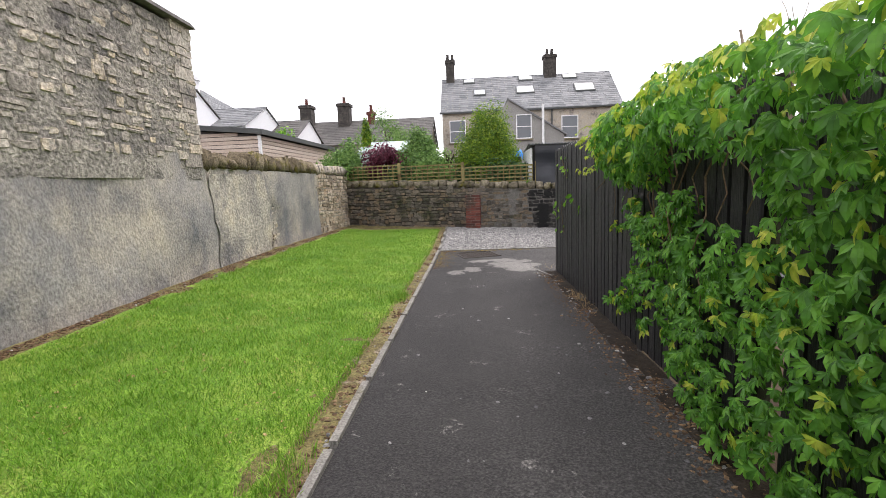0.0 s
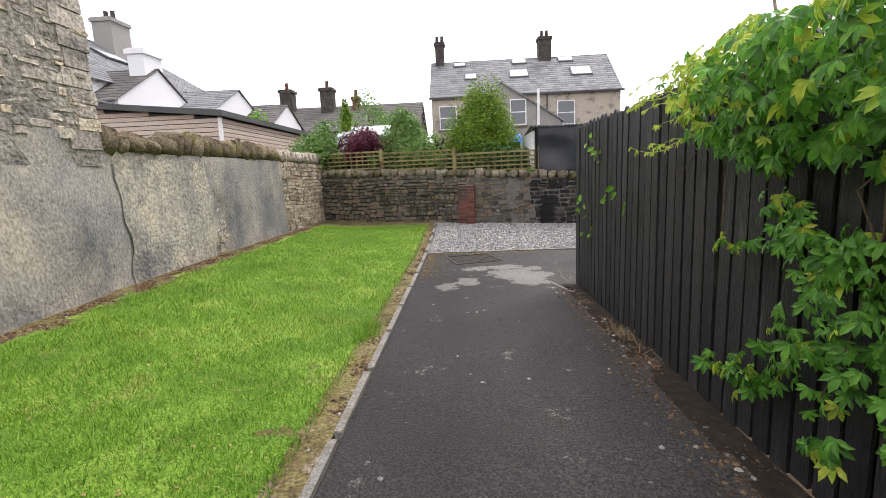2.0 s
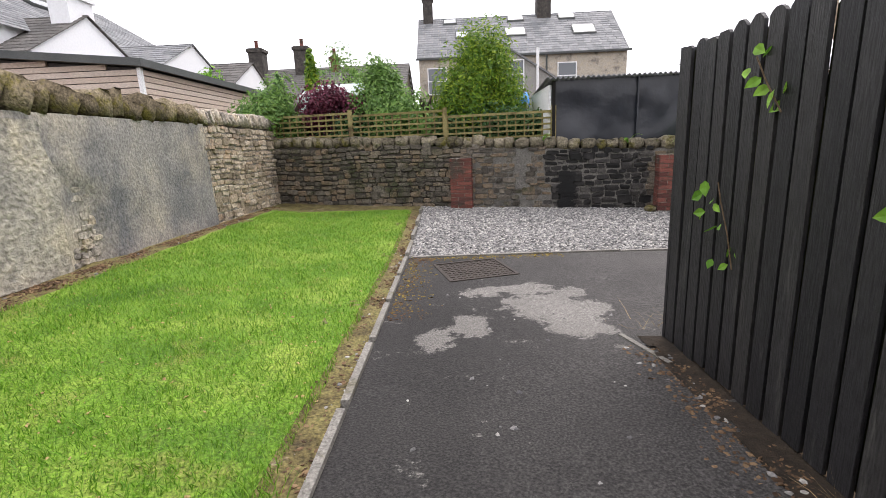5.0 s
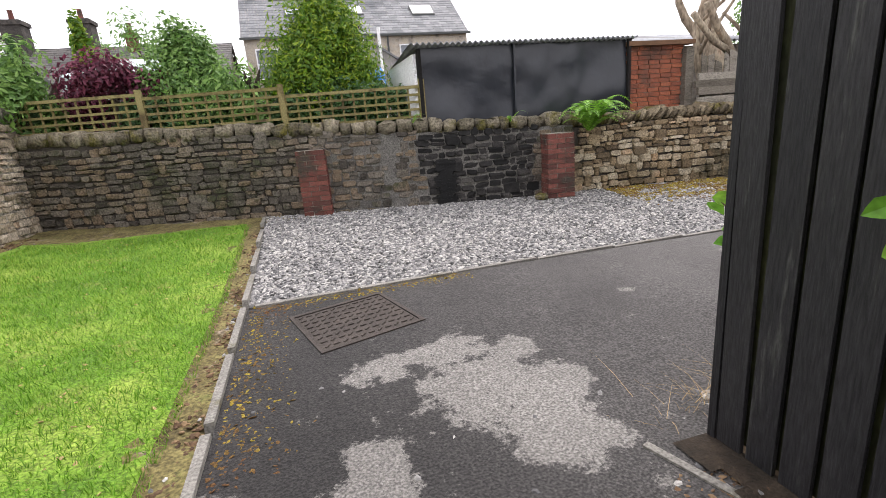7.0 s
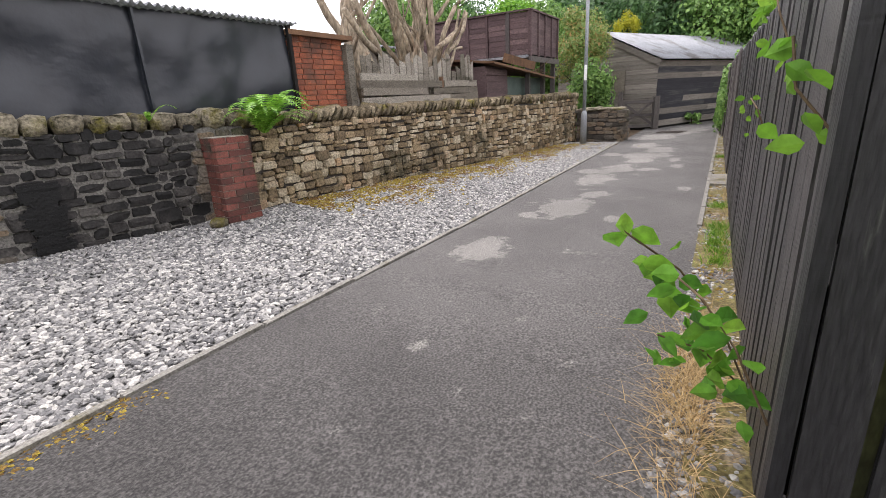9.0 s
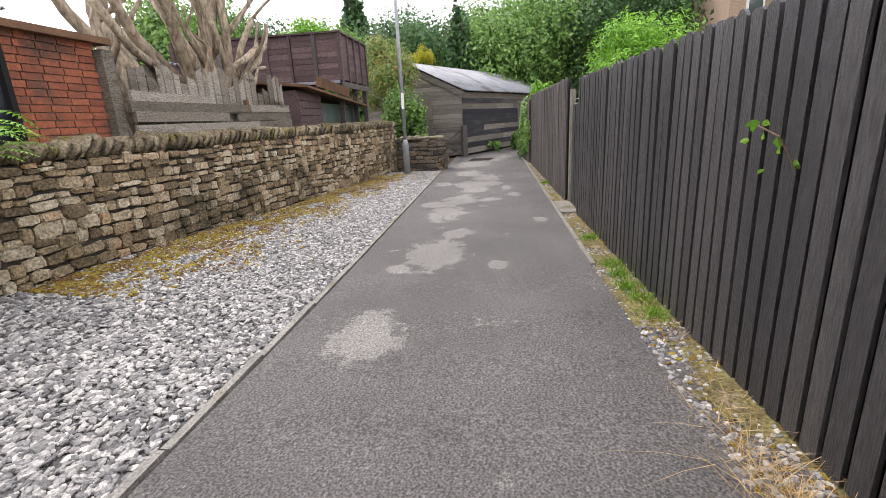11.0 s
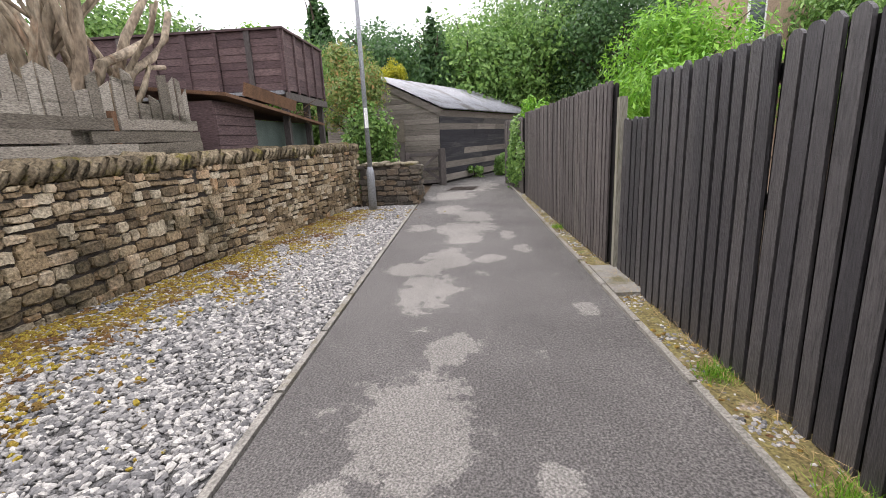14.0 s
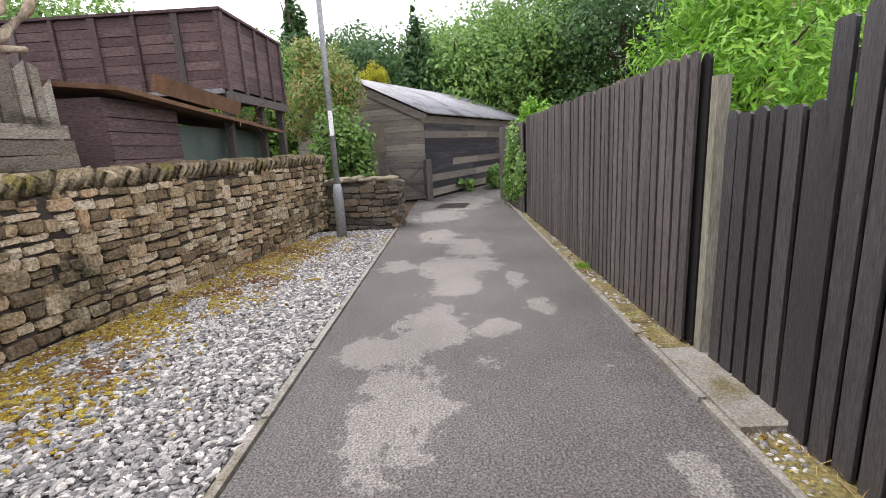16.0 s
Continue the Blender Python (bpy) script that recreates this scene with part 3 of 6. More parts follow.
def wall_core(parent, p, q, z0, z1, thick, material, name="core", back=0.0, n=12):
    p, q = Vector(p), Vector(q)
    d = (q - p).normalized()
    left = Vector((-d.y, d.x, 0.0))
    geo = Geo()
    L = (q - p).length
    for i in range(n + 1):
        s = L * i / n
        a = p + d * s + left * back
        b = a + left * thick
        geo.v += [(a.x, a.y, z0(s) - 0.3), (b.x, b.y, z0(s) - 0.3), (b.x, b.y, z1(s)), (a.x, a.y, z1(s))]
    for i in range(n):
        k = 4 * i
        for u in range(4):
            geo.f.append((k + u, k + (u + 1) % 4, k + 4 + (u + 1) % 4, k + 4 + u))
    geo.f += [(3, 2, 1, 0), (4 * n, 4 * n + 1, 4 * n + 2, 4 * n + 3)]
    return part(name, geo, material, parent)


def coping(parent, p, q, z1, lean, wmin, wmax, h, depth, material, name="coping_stone", hvar=0.2, back=-0.03):
    p, q = Vector(p), Vector(q)
    d = q - p
    L = d.length
    ang = math.degrees(math.atan2(d.y, d.x))
    meshes = [u.mesh(name, material, True) for u in UNITS[:8]]
    s = 0.0
    while s < L - wmin * 0.5:
        w = random.uniform(wmin, wmax)
        hh = h * random.uniform(1 - hvar, 1 + hvar)
        pt = p + d.normalized() * (s + w / 2)
        left = Vector((-d.y, d.x, 0.0)).normalized()
        c = pt + left * (depth / 2 + back)
        ob = new(name, random.choice(meshes))
        ob.parent = parent
        ob.matrix_basis = pose(c.x, c.y, z1(s + w / 2) + hh * 0.44, random.uniform(-4, 4), lean + random.uniform(-5, 5), ang + random.uniform(-4, 4)) @ Matrix.Diagonal((w * 0.93 * math.cos(radians(lean)), depth, hh, 1))
        s += w * 0.98


A_, B_, C_, D_, E_ = (-4.05, 14.61, 0), (0.0, 13.7, 0), (4.0, 13.0, 0), (9.6, 12.6, 0), (15.1, 11.86, 0)


def along(p, q, fn):
    p, q = Vector(p), Vector(q)
    d = (q - p).normalized()
    return lambda s: fn((p + d * s).x, (p + d * s).y)


garden_wall = thing("wall_north", "dark mossy rubble garden wall with blocky coping stones", "stone wall", kind="structure")
topA = lambda x, y: lerp([-4, -2, 0, 2, 4], [1.40, 1.32, 1.26, 1.14, 1.08], x)
dark, tarred = [], []
for a, b in ((A_, B_), (B_, C_)):
    z0f, z1f = along(a, b, gz), along(a, b, topA)
    wall_core(garden_wall, a, b, z0f, z1f, 0.4, M["mortar_grey"] if a is B_ else M["mortar_dark"], "mortar_core")
    sp = course_spots(a, b, z0f, z1f, 0.07, 0.13, 0.1, 0.27, proud=0.03, split=0.05) if a is A_ else course_spots(a, b, z0f, z1f, 0.07, 0.13, 0.09, 0.28, proud=0.02, split=0.08, gap=0.014)
    for m in sp:
        tx = m.translation.x
        if 0.2 < tx < 1.6:
            if random.random() < 0.92 and not 1.05 < tx < 1.25:
                dark.append(m)
        elif 1.6 <= tx < 3.4:
            tarred.append(m)
        else:
            dark.append(m)
    coping(garden_wall, a, b, z1f, 0, 0.16, 0.3, 0.19, 0.4, M["coping"], hvar=0.15)
place_stones(garden_wall, dark, M["stone_dark"], 220, (0, 12, 0.7), rest_label="small dark rubble stones")
place_stones(garden_wall, tarred, M["stone_tar"], 80, (2.4, 12, 0.5), "tarred_stone", "tarred_stonework", "stones blackened with tar")
g_ = Geo()
for i in range(26):
    w_ = 0.15 + 0.09 * noise.noise(Vector((i * 0.31, 3, 0))) + 0.03 * noise.noise(Vector((i * 1.7, 9, 0)))
    o_ = 0.06 * noise.noise(Vector((i * 0.4, 6, 2)))
    m_ = pose(1.95 + o_, 13.325, gz(1.95, 13.2) + 0.03 + i * 0.025, 0, 0, -9.9)
    g_.box((-w_, -0.012 + 0.012 * noise.noise(Vector((i * 0.9, 1, 1))), 0), (w_, 0.02, 0.028), m_)
part("tar_patch", g_, M["tar"], garden_wall, "black tar smeared over the stones")

lane_wall = thing("wall_lane", "warm sandstone dry-stone wall with leaning coping stones", "stone wall", kind="structure")
topL = lambda x, y: lerp([4, 9, 15], [1.04, 1.03, 1.04], x)
warm = []
for a, b in ((C_, D_), (D_, E_)):
    z0f, z1f = along(a, b, gz), along(a, b, topL)
    wall_core(lane_wall, a, b, z0f, z1f, 0.42, M["mortar_dark"], "wall_core", back=0.01)
    warm += course_spots(a, b, z0f, z1f, 0.065, 0.135, 0.09, 0.29, proud=0.03, split=0.12)
    coping(lane_wall, a, b, z1f, 38, 0.09, 0.155, 0.21, 0.42, M["coping_warm"], hvar=0.2)
place_stones(lane_wall, warm, M["stone_warm"], 300, (8.5, 12, 0.4), rest_label="weathered sandstone rubble")

stub_wall = thing("stub_wall", "short low mossy stone wall at the gateway", "stone wall", kind="structure")
SA, SB = (14.95, 11.8, 0), (14.72, 10.42, 0)
stz = lambda s: -0.22
st1 = lambda s: 0.66
wall_core(stub_wall, SA, SB, stz, st1, 0.45, M["mortar_dark"], "wall_core")
place_stones(stub_wall, course_spots(SA, SB, stz, st1, 0.09, 0.15, 0.16, 0.36, 0.03) + course_spots(SB, (15.2, 10.35, 0), stz, st1, 0.09, 0.16, 0.2, 0.4, 0.03), M["stone_dark"], 120, (14, 11, 0))
coping(stub_wall, SA, SB, st1, 0, 0.22, 0.4, 0.1, 0.48, M["coping"])

# rendered boundary wall and the tall gable stump
left_wall = thing("wall_west", "patchy grey cement-rendered stone wall with rounded coping boulders", "stone wall", kind="structure")
lw = lambda y0, y1: ((wall_x(y0), y0, 0), (wall_x(y1), y1, 0))
p_, q_ = (wall_x(-4), -4.0, 0), (wall_x(14.8), 14.8, 0)
geo = Geo()
# rendered face as a gently uneven sheet, with a step back above
NY, NZ = 110, 22
for i in range(NY + 1):
    y = -4 + 15.9 * i / NY
    t_ = 1.97 if y < 7.0 else 1.78
    for k in range(NZ + 1):
        z = gz(wall_x(y), y) - 0.2 + (t_ - gz(wall_x(y), y) + 0.2) * k / NZ
        x = wall_x(y) + 0.05 * noise.noise(Vector((y * 0.7, z * 0.9, 2))) + 0.018 * noise.noise(Vector((y * 4, z * 4, 5))) + 0.03 * (1 - k / NZ)
        if 9.05 < y < 9.5 and z < 1.36 - (y - 9.05) * 0.9:
            x -= 0.05
        geo.v.append((x, y, z))
for i in range(NY):
    for k in range(NZ):
        a = i * (NZ + 1) + k
        geo.f.append((a + NZ + 1, a + NZ + 2, a + 1, a))
part("render_coat", geo, M["render"], left_wall, "stained grey cement render", smooth=True)
wall_core(left_wall, p_, q_, lambda s: 0.0, lambda s: 1.76, 0.36, M["mortar"], "wall_core", back=0.05, n=30)
# older tan coat, a raised field
geo = Geo()
for i in range(31):
    y = 7.15 + 1.85 * i / 30
    for k in range(15):
        z = gz(-4.1, y) + 0.0 + 1.5 * k / 14
        yy = y + 0.12 * noise.noise(Vector((0, z * 2.2, i > 15))) * (1 if i in (0, 30) else 0)
        geo.v.append((wall_x(yy) + 0.05 * noise.noise(Vector((yy * 0.7, z * 0.9, 2))) + 0.03 * (1 - k / 14) + 0.02, yy, z))
for i in range(30):
    for k in range(14):
        a = i * 15 + k
        geo.f.append((a + 15, a + 16, a + 1, a))
part("render_patch", geo, M["render_tan"], left_wall, "older tan render patch", smooth=True)
wall_core(left_wall, *lw(11.95, 14.75), lambda s: 0.2, lambda s: 1.74, 0.045, M["mortar"], "pointing", back=0.002)
place_stones(left_wall, course_spots(*lw(11.85, 14.75), lambda s: 0.18, lambda s: 1.74, 0.07, 0.14, 0.1, 0.28, 0.02), M["stone_buff"], 160, (-4, 11.5, 0.6), rest_label="buff rubble stones")
sp = [m for m in course_spots(*lw(9.02, 9.55), lambda s: 0.15, lambda s: 1.3, 0.06, 0.1, 0.1, 0.2, -0.02, 0.06) if m.translation.z < 1.36 - (m.translation.y - 9.05) * 0.9]
place_stones(left_wall, sp, M["stone_grey"], 200, (-4, 11.5, 0.6), rest_label="pale rubble stones")
coping(left_wall, *lw(7.0, 11.9), lambda s: 1.79, 14, 0.12, 0.36, 0.24, 0.42, M["coping_warm"], "coping_boulder", 0.45)
coping(left_wall, *lw(11.9, 14.75), lambda s: 1.78, -25, 0.09, 0.15, 0.24, 0.42, M["stone_grey"])

gable_ruin = thing("gable_stump", "tall rubble gable of an old outbuilding, stones exposed above render", "stone wall", kind="structure")
ga, gb = lw(-4, 6.98)
wall_core(gable_ruin, ga, gb, lambda s: 1.9, lambda s: 3.98 - 0.02 * s, 0.42, M["mortar"], "wall_core", back=0.0)
place_stones(gable_ruin, course_spots(ga, gb, lambda s: 1.9, lambda s: 3.95 - 0.02 * s, 0.08, 0.16, 0.1, 0.32, 0.006, split=0.12, gap=0.03), M["stone_grey"], 280, (-4, 5.2, 2.9), rest_label="pale rubble set in mortar")
g_ = Geo()
yy = 6.98
z = 1.78
while z < 3.72:
    h = random.uniform(0.12, 0.24)
    w = random.uniform(0.24, 0.44)
    g_.box((wall_x(7) - 0.46, 7.0 - w, z), (wall_x(7) + 0.014, 7.02 + random.uniform(-0.02, 0.02), z + h - 0.014), taper=0.03)
    z += h
part("quoin", g_, M["stone_grey"], gable_ruin, "large squared corner stones")
g_ = Geo()
g_.box((wall_x(7) - 0.5, -4, 0), (wall_x(7) + 0.1, 7.06, 0.05), Matrix.Translation((0, 0, 3.94)) @ Matrix.Rotation(radians(-1.1), 4, "X"), taper=0.02)
part("capping", g_, M["slate_brown"], gable_ruin, "thin stone capping slabs")

# dark brick piers against the garden wall
def brick_pier(label, at, turn, w, d, courses):
    pier = thing("brick_pier", label, "brick pier", group="brick piers on the wall", at=at, turn=turn)
    core = Geo()
    core.box((-w / 2 + 0.012, -d + 0.012, -0.1), (w / 2 - 0.012, 0, courses * 0.075))
    part("mortar_core", core, M["mortar"], pier)
    def bm_(l_, dd):
        gg = Geo()
        gg.box((-l_ / 2, -dd / 2, 0), (l_ / 2, dd / 2, 0.064), taper=0.03)
        return gg.mesh("brick", M["brick"])
    full, half = bm_(w * 0.64, 0.105), bm_(w * 0.33, 0.105)
    side = bm_(d - 0.115, 0.1)
    for c in range(courses):
        flip = 1 if c % 2 else -1
        for me, cx in ((full, -flip * w * 0.175), (half, flip * w * 0.335)):
            ob = new("brick", me)
            ob.parent, ob.location = pier, (cx, -d + 0.052 + random.uniform(-0.003, 0.003), c * 0.075 + 0.004)
        for sx in (-1, 1):
            ob = new("brick", side)
            ob.parent = pier
            ob.matrix_basis = pose(sx * (w / 2 - 0.05), -(d - 0.115) / 2, c * 0.075 + 0.004, 0, 0, 90)
    return pier


brick_pier("worn red brick pier against the rubble wall", (0.0, 13.72, gz(0, 13.5)), -12, 0.42, 0.16, 13)
brick_pier("worn red brick pier beside a fern", (3.68, 13.07, gz(3.6, 12.9)), -10, 0.42, 0.36, 13)

# ---------- fences ----------
def board_mesh(w, h, t, material, k):
    r = random.Random(k)
    geo = Geo()
    b = t / 2
    c = 0.013
    k_ = r.uniform(-0.006, 0.006)
    prof = [(-w / 2, 0), (w / 2, 0), (w / 2, h - c), (w * 0.36, h - c * 0.35), (w * 0.15, h + k_), (-w * 0.15, h + k_), (-w * 0.36, h - c * 0.35), (-w / 2, h - c)]
    q_ = len(prof)
    vs = [(x, -b, z) for x, z in prof] + [(x, b, z) for x, z in prof]
    geo.add(vs, [tuple(range(q_)), tuple(range(2 * q_ - 1, q_ - 1, -1))] + [((i + 1) % q_, i, i + q_, (i + 1) % q_ + q_) for i in range(q_)])
    return geo.mesh("board", material)


def fence_run(fence, p, q, top, material, pitch=0.128, w=0.098, face=1, lift=0.02, var=0.012):
    """Upright boards in two layers, fixed to rails; the outer face looks to the right of p to q."""
    p, q = Vector(p), Vector(q)
    d = q - p
    L = d.length
    ang = math.degrees(math.atan2(d.y, d.x))
    outer = [board_mesh(w, 1.0, 0.02, material, k) for k in range(6)]
    # lane-side inner boards are near-black, shade of the gaps put into the colour
    inner = [board_mesh(pitch - 0.02, 0.985, 0.018, M["darkwood_gapshade"] if material is not M["blackwood"] else M["mossgap"], k) for k in range(3)]
    n = int(L / pitch)
    left = Vector((-d.y, d.x, 0.0)).normalized()
    for i in range(n):
        for layer in (0, 1):
            s = (i + (0.5 if layer == 0 else 1.0)) * pitch
            pt = p + d.normalized() * s + left * (0.0 if layer == 0 else 0.042)
            z0 = gz(pt.x, pt.y) + lift + random.uniform(-0.01, 0.01)
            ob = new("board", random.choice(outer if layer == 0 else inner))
            ob.parent = fence
            ob.matrix_basis = pose(pt.x, pt.y, z0, random.uniform(-0.3, 0.3), random.uniform(-0.45, 0.45), ang + random.uniform(-1.5, 1.5)) @ Matrix.Diagonal((1, 1, top - z0 + random.uniform(-var, var), 1))
    for zr in (0.25, 0.95, 1.6):
        if zr > top:
            continue
        m = pose(p.x, p.y, zr - 0.15, 0, 0, ang) @ Matrix.Translation((0, 0.056, 0))
        g_ = Geo()
        g_.box((0.02, 0, 0), (L - 0.02, 0.045, 0.09), m)
        part("rail", g_, material, fence)


path_fence = thing("path_fence", "tall black-stained vertical board fence with ivy creeper", "fence", kind="structure")
fence_run(path_fence, (1.345, 7.70, 0), (1.367, 2.19, 0), 1.86, M["blackwood"], pitch=0.135, w=0.108)
fence_run(path_fence, (1.367, 2.08, 0), (1.39, -3.5, 0), 1.86, M["blackwood"], pitch=0.135, w=0.108)
lane_fence = thing("lane_fence", "tall black-brown board fence along the lane", "fence", kind="structure")
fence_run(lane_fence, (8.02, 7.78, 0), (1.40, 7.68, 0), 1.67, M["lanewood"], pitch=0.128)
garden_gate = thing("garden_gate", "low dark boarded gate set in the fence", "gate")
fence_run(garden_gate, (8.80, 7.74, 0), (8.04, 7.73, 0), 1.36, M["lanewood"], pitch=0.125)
far_fence = thing("weathered_fence", "weathered brown vertical board fence", "fence", kind="structure")
fence_run(far_fence, (15.4, 7.88, 0), (8.98, 7.79, 0), 1.74, M["brownwood"], pitch=0.12, w=0.092)
fence_run(far_fence, (18.6, 8.1, 0), (15.5, 7.9, 0), 1.66, M["brownwood"], pitch=0.15, w=0.12)
g_ = Geo()
g_.box((8.855, 7.69, -0.3), (8.935, 7.77, 1.57), taper=0.04)
tagged(part("gate_post", g_, M["gatepost"]), "slim timber gate post green with algae", "post")
g_ = Geo()
g_.box((1.335, 7.70, -0.25), (1.42, 7.735, 1.86))
part("end_board", g_, M["blackwood"], path_fence)

# ---------- buildings and sheds beyond the walls ----------
def gabled(th, x0, x1, y0, y1, ze, zr, wallm, roofm, over=0.25, ridge="x", z0=-0.3):
    """Walls with gables and two roof slopes under th."""
    w = Geo()
    if ridge == "x":
        ym = (y0 + y1) / 2
        vs = [(x0, y0, z0), (x1, y0, z0), (x1, y1, z0), (x0, y1, z0), (x0, y0, ze), (x1, y0, ze), (x1, y1, ze), (x0, y1, ze), (x0, ym, zr), (x1, ym, zr)]
        w.add(vs, [(0, 1, 5, 4), (1, 2, 6, 9, 5), (2, 3, 7, 6), (3, 0, 4, 8, 7), (4, 5, 9, 8), (6, 7, 8, 9)])
    else:
        xm = (x0 + x1) / 2
        vs = [(x0, y0, z0), (x1, y0, z0), (x1, y1, z0), (x0, y1, z0), (x0, y0, ze), (x1, y0, ze), (x1, y1, ze), (x0, y1, ze), (xm, y0, zr), (xm, y1, zr)]
        w.add(vs, [(0, 1, 5, 8, 4), (1, 2, 6, 5), (2, 3, 7, 9, 6), (3, 0, 4, 7), (5, 6, 9, 8), (7, 4, 8, 9)])
    part("wall", w, wallm, th)
    for side in (0, 1):
        r = Geo()
        if ridge == "x":
            a = ((y0 if side == 0 else y1), ze)
            run, h = (y1 - y0) / 2, zr - ze
            L = x1 - x0 + 2 * over
        else:
            a = ((x0 if side == 0 else x1), ze)
            run, h = (x1 - x0) / 2, zr - ze
            L = y1 - y0 + 2 * over
        slope = math.hypot(run, h)
        rows = max(6, int(slope / 0.3))
        sg = 1 if side == 0 else -1
        for k in range(-1, rows):
            s0, s1 = k / rows, (k + 1.15) / rows
            n = max(1, int(L / 0.55))
            off = (k % 2) * 0.25
            for i in range(n + 1):
                l0, l1 = max(0, (i - off) * L / n), min(L, (i + 1 - off) * L / n)
                if l1 - l0 < 0.05:
                    continue
                def pt(s, l, up):
                    o = a[0] + sg * run * s
                    zz = a[1] + h * s + up
                    return (x0 - over + l, o, zz) if ridge == "x" else (o, y0 - over + l, zz)
                lo = [pt(s0, l0 + 0.01, 0.06), pt(s0, l1 - 0.01, 0.06), pt(min(s1, 1.02), l1 - 0.01, 0.035), pt(min(s1, 1.02), l0 + 0.01, 0.035)]
                r.add(lo + [(p[0], p[1], p[2] - 0.03) for p in lo], [(0, 1, 2, 3), (7, 6, 5, 4), (0, 4, 5, 1), (1, 5, 6, 2), (2, 6, 7, 3), (3, 7, 4, 0)])
        part("roof", r, roofm, th)


def chimney(th, x, y, z0, z1, w, d, material, pots=2):
    g_ = Geo()
    g_.box((x - w / 2, y - d / 2, z0), (x + w / 2, y + d / 2, z1))
    g_.box((x - w / 2 - 0.08, y - d / 2 - 0.08, z1 - 0.25), (x + w / 2 + 0.08, y + d / 2 + 0.08, z1 - 0.05))
    ch = part("chimney", g_, material, th)
    for i in range(pots):
        g_ = Geo()
        px = x + (i - (pots - 1) / 2) * 0.4
        g_.tube([(px, y, z1 - 0.05), (px, y, z1 + 0.45), (px, y, z1 + 0.5)], [0.14, 0.11, 0.13], 8)
        part("chimney_pot", g_, M["brick"] if pots < 2 else M["sooty"], ch)
    return ch


def window(th, x, y, z, w, h, facing="y", bars=2):
    """A sash in a wall that looks towards -y."""
    f = Geo()
    t = 0.07
    for lo, hi in (((-w / 2, 0), (-w / 2 + t, h)), ((w / 2 - t, 0), (w / 2, h)), ((-w / 2 + t, 0), (w / 2 - t, t)), ((-w / 2 + t, h - t), (w / 2 - t, h)), ((-w / 2 + t, h * 0.5 - 0.03), (w / 2 - t, h * 0.5 + 0.03))):
        f.box((x + lo[0], y - 0.06, z + lo[1]), (x + hi[0], y + 0.02, z + hi[1]))
    win = part("window", f, M["whitepaint"], th, "white framed sash window")
    p = Geo()
    p.box((x - w / 2 + t, y - 0.03, z + t), (x + w / 2 - t, y - 0.02, z + h - t))
    part("pane", p, M["glass"], win)
    s = Geo()
    s.box((x - w / 2 - 0.1, y - 0.12, z - 0.12), (x + w / 2 + 0.1, y + 0.01, z - 0.01))
    part("sill", s, M["coping"], win)


def rooflight(th, x, w, s0, s1, y0, ze, run, h):
    """A rooflight on a slope that rises towards +y; s along the slope."""
    f, p = Geo(), Geo()
    def at(s, xx, up):
        return (xx, y0 + run * s, ze + h * s + up)
    def quad(geo, xa, xb, sa, sb, u0, u1):
        lo = [at(sa, xa, u0), at(sa, xb, u0), at(sb, xb, u0), at(sb, xa, u0)]
        hi = [at(sa, xa, u1), at(sa, xb, u1), at(sb, xb, u1), at(sb, xa, u1)]
        geo.add(lo + hi, [(3, 2, 1, 0), (4, 5, 6, 7), (0, 1, 5, 4), (1, 2, 6, 5), (2, 3, 7, 6), (3, 0, 4, 7)])
    quad(f, x - w / 2, x + w / 2, s0, s1, 0.02, 0.12)
    rl = part("rooflight", f, M["darktrim"], th)
    quad(p, x - w / 2 + 0.08, x + w / 2 - 0.08, s0 + 0.015, s1 - 0.015, 0.125, 0.135)
    part("pane", p, M["skylight"], rl)


terrace = thing("terraced_house", "two-storey stone terraced house with slate roof and rooflights", "house", kind="structure")
gabled(terrace, -2.3, 11.7, 38.0, 46.0, 7.0, 10.3, M["stone_grey"], M["slate"], 0.15)
for x_, w_, s0, s1 in ((-0.1, 1.0, 0.82, 0.94), (4.7, 1.2, 0.82, 0.95), (8.4, 1.2, 0.82, 0.95), (0.75, 1.0, 0.42, 0.58), (4.5, 1.5, 0.42, 0.62), (9.3, 1.6, 0.4, 0.62)):
    rooflight(terrace, x_, w_, s0, s1, 38.0, 7.05, 4.0, 3.3)
chimney(terrace, -1.7, 42, 9.3, 11.9, 0.7, 0.9, M["sooty"], 2)
chimney(terrace, 6.8, 42, 9.6, 11.9, 1.0, 0.9, M["sooty"], 2)
for x_ in (-1.1, 7.7):
    window(terrace, x_, 37.98, 4.6, 1.3, 1.75)
g_ = Geo()
g_.box((-2.5, 37.7, 6.85), (11.9, 37.85, 6.97))
part("gutter", g_, M["darktrim"], terrace)
for x_ in (0.5, 6.3):
    g_ = Geo()
    g_.tube([(x_, 37.85, 6.9), (x_, 37.85, 0)], [0.06, 0.06], 8)
    part("downpipe", g_, M["darktrim"], terrace)
buff = thing("buff_house", "buff stone house seen over the lane fence", "house", kind="structure")
gabled(buff, 24, 31, -10, -1.0, 6.6, 8.6, M["sandstone_wall"], M["slate"], 0.2, "y")
g_ = Geo()
g_.box((23.93, -2.35, 4.4), (24.03, -1.65, 6.2))
fr_ = part("window", g_, M["whitepaint"], buff, "white framed window")
g_ = Geo()
g_.box((23.915, -2.27, 4.5), (23.928, -1.73, 6.1))
part("pane", g_, M["glass"], fr_)
annex = thing("rear_extension", "grey rendered rear extension with a lean-to slate roof", "extension", kind="structure")
g_ = Geo()
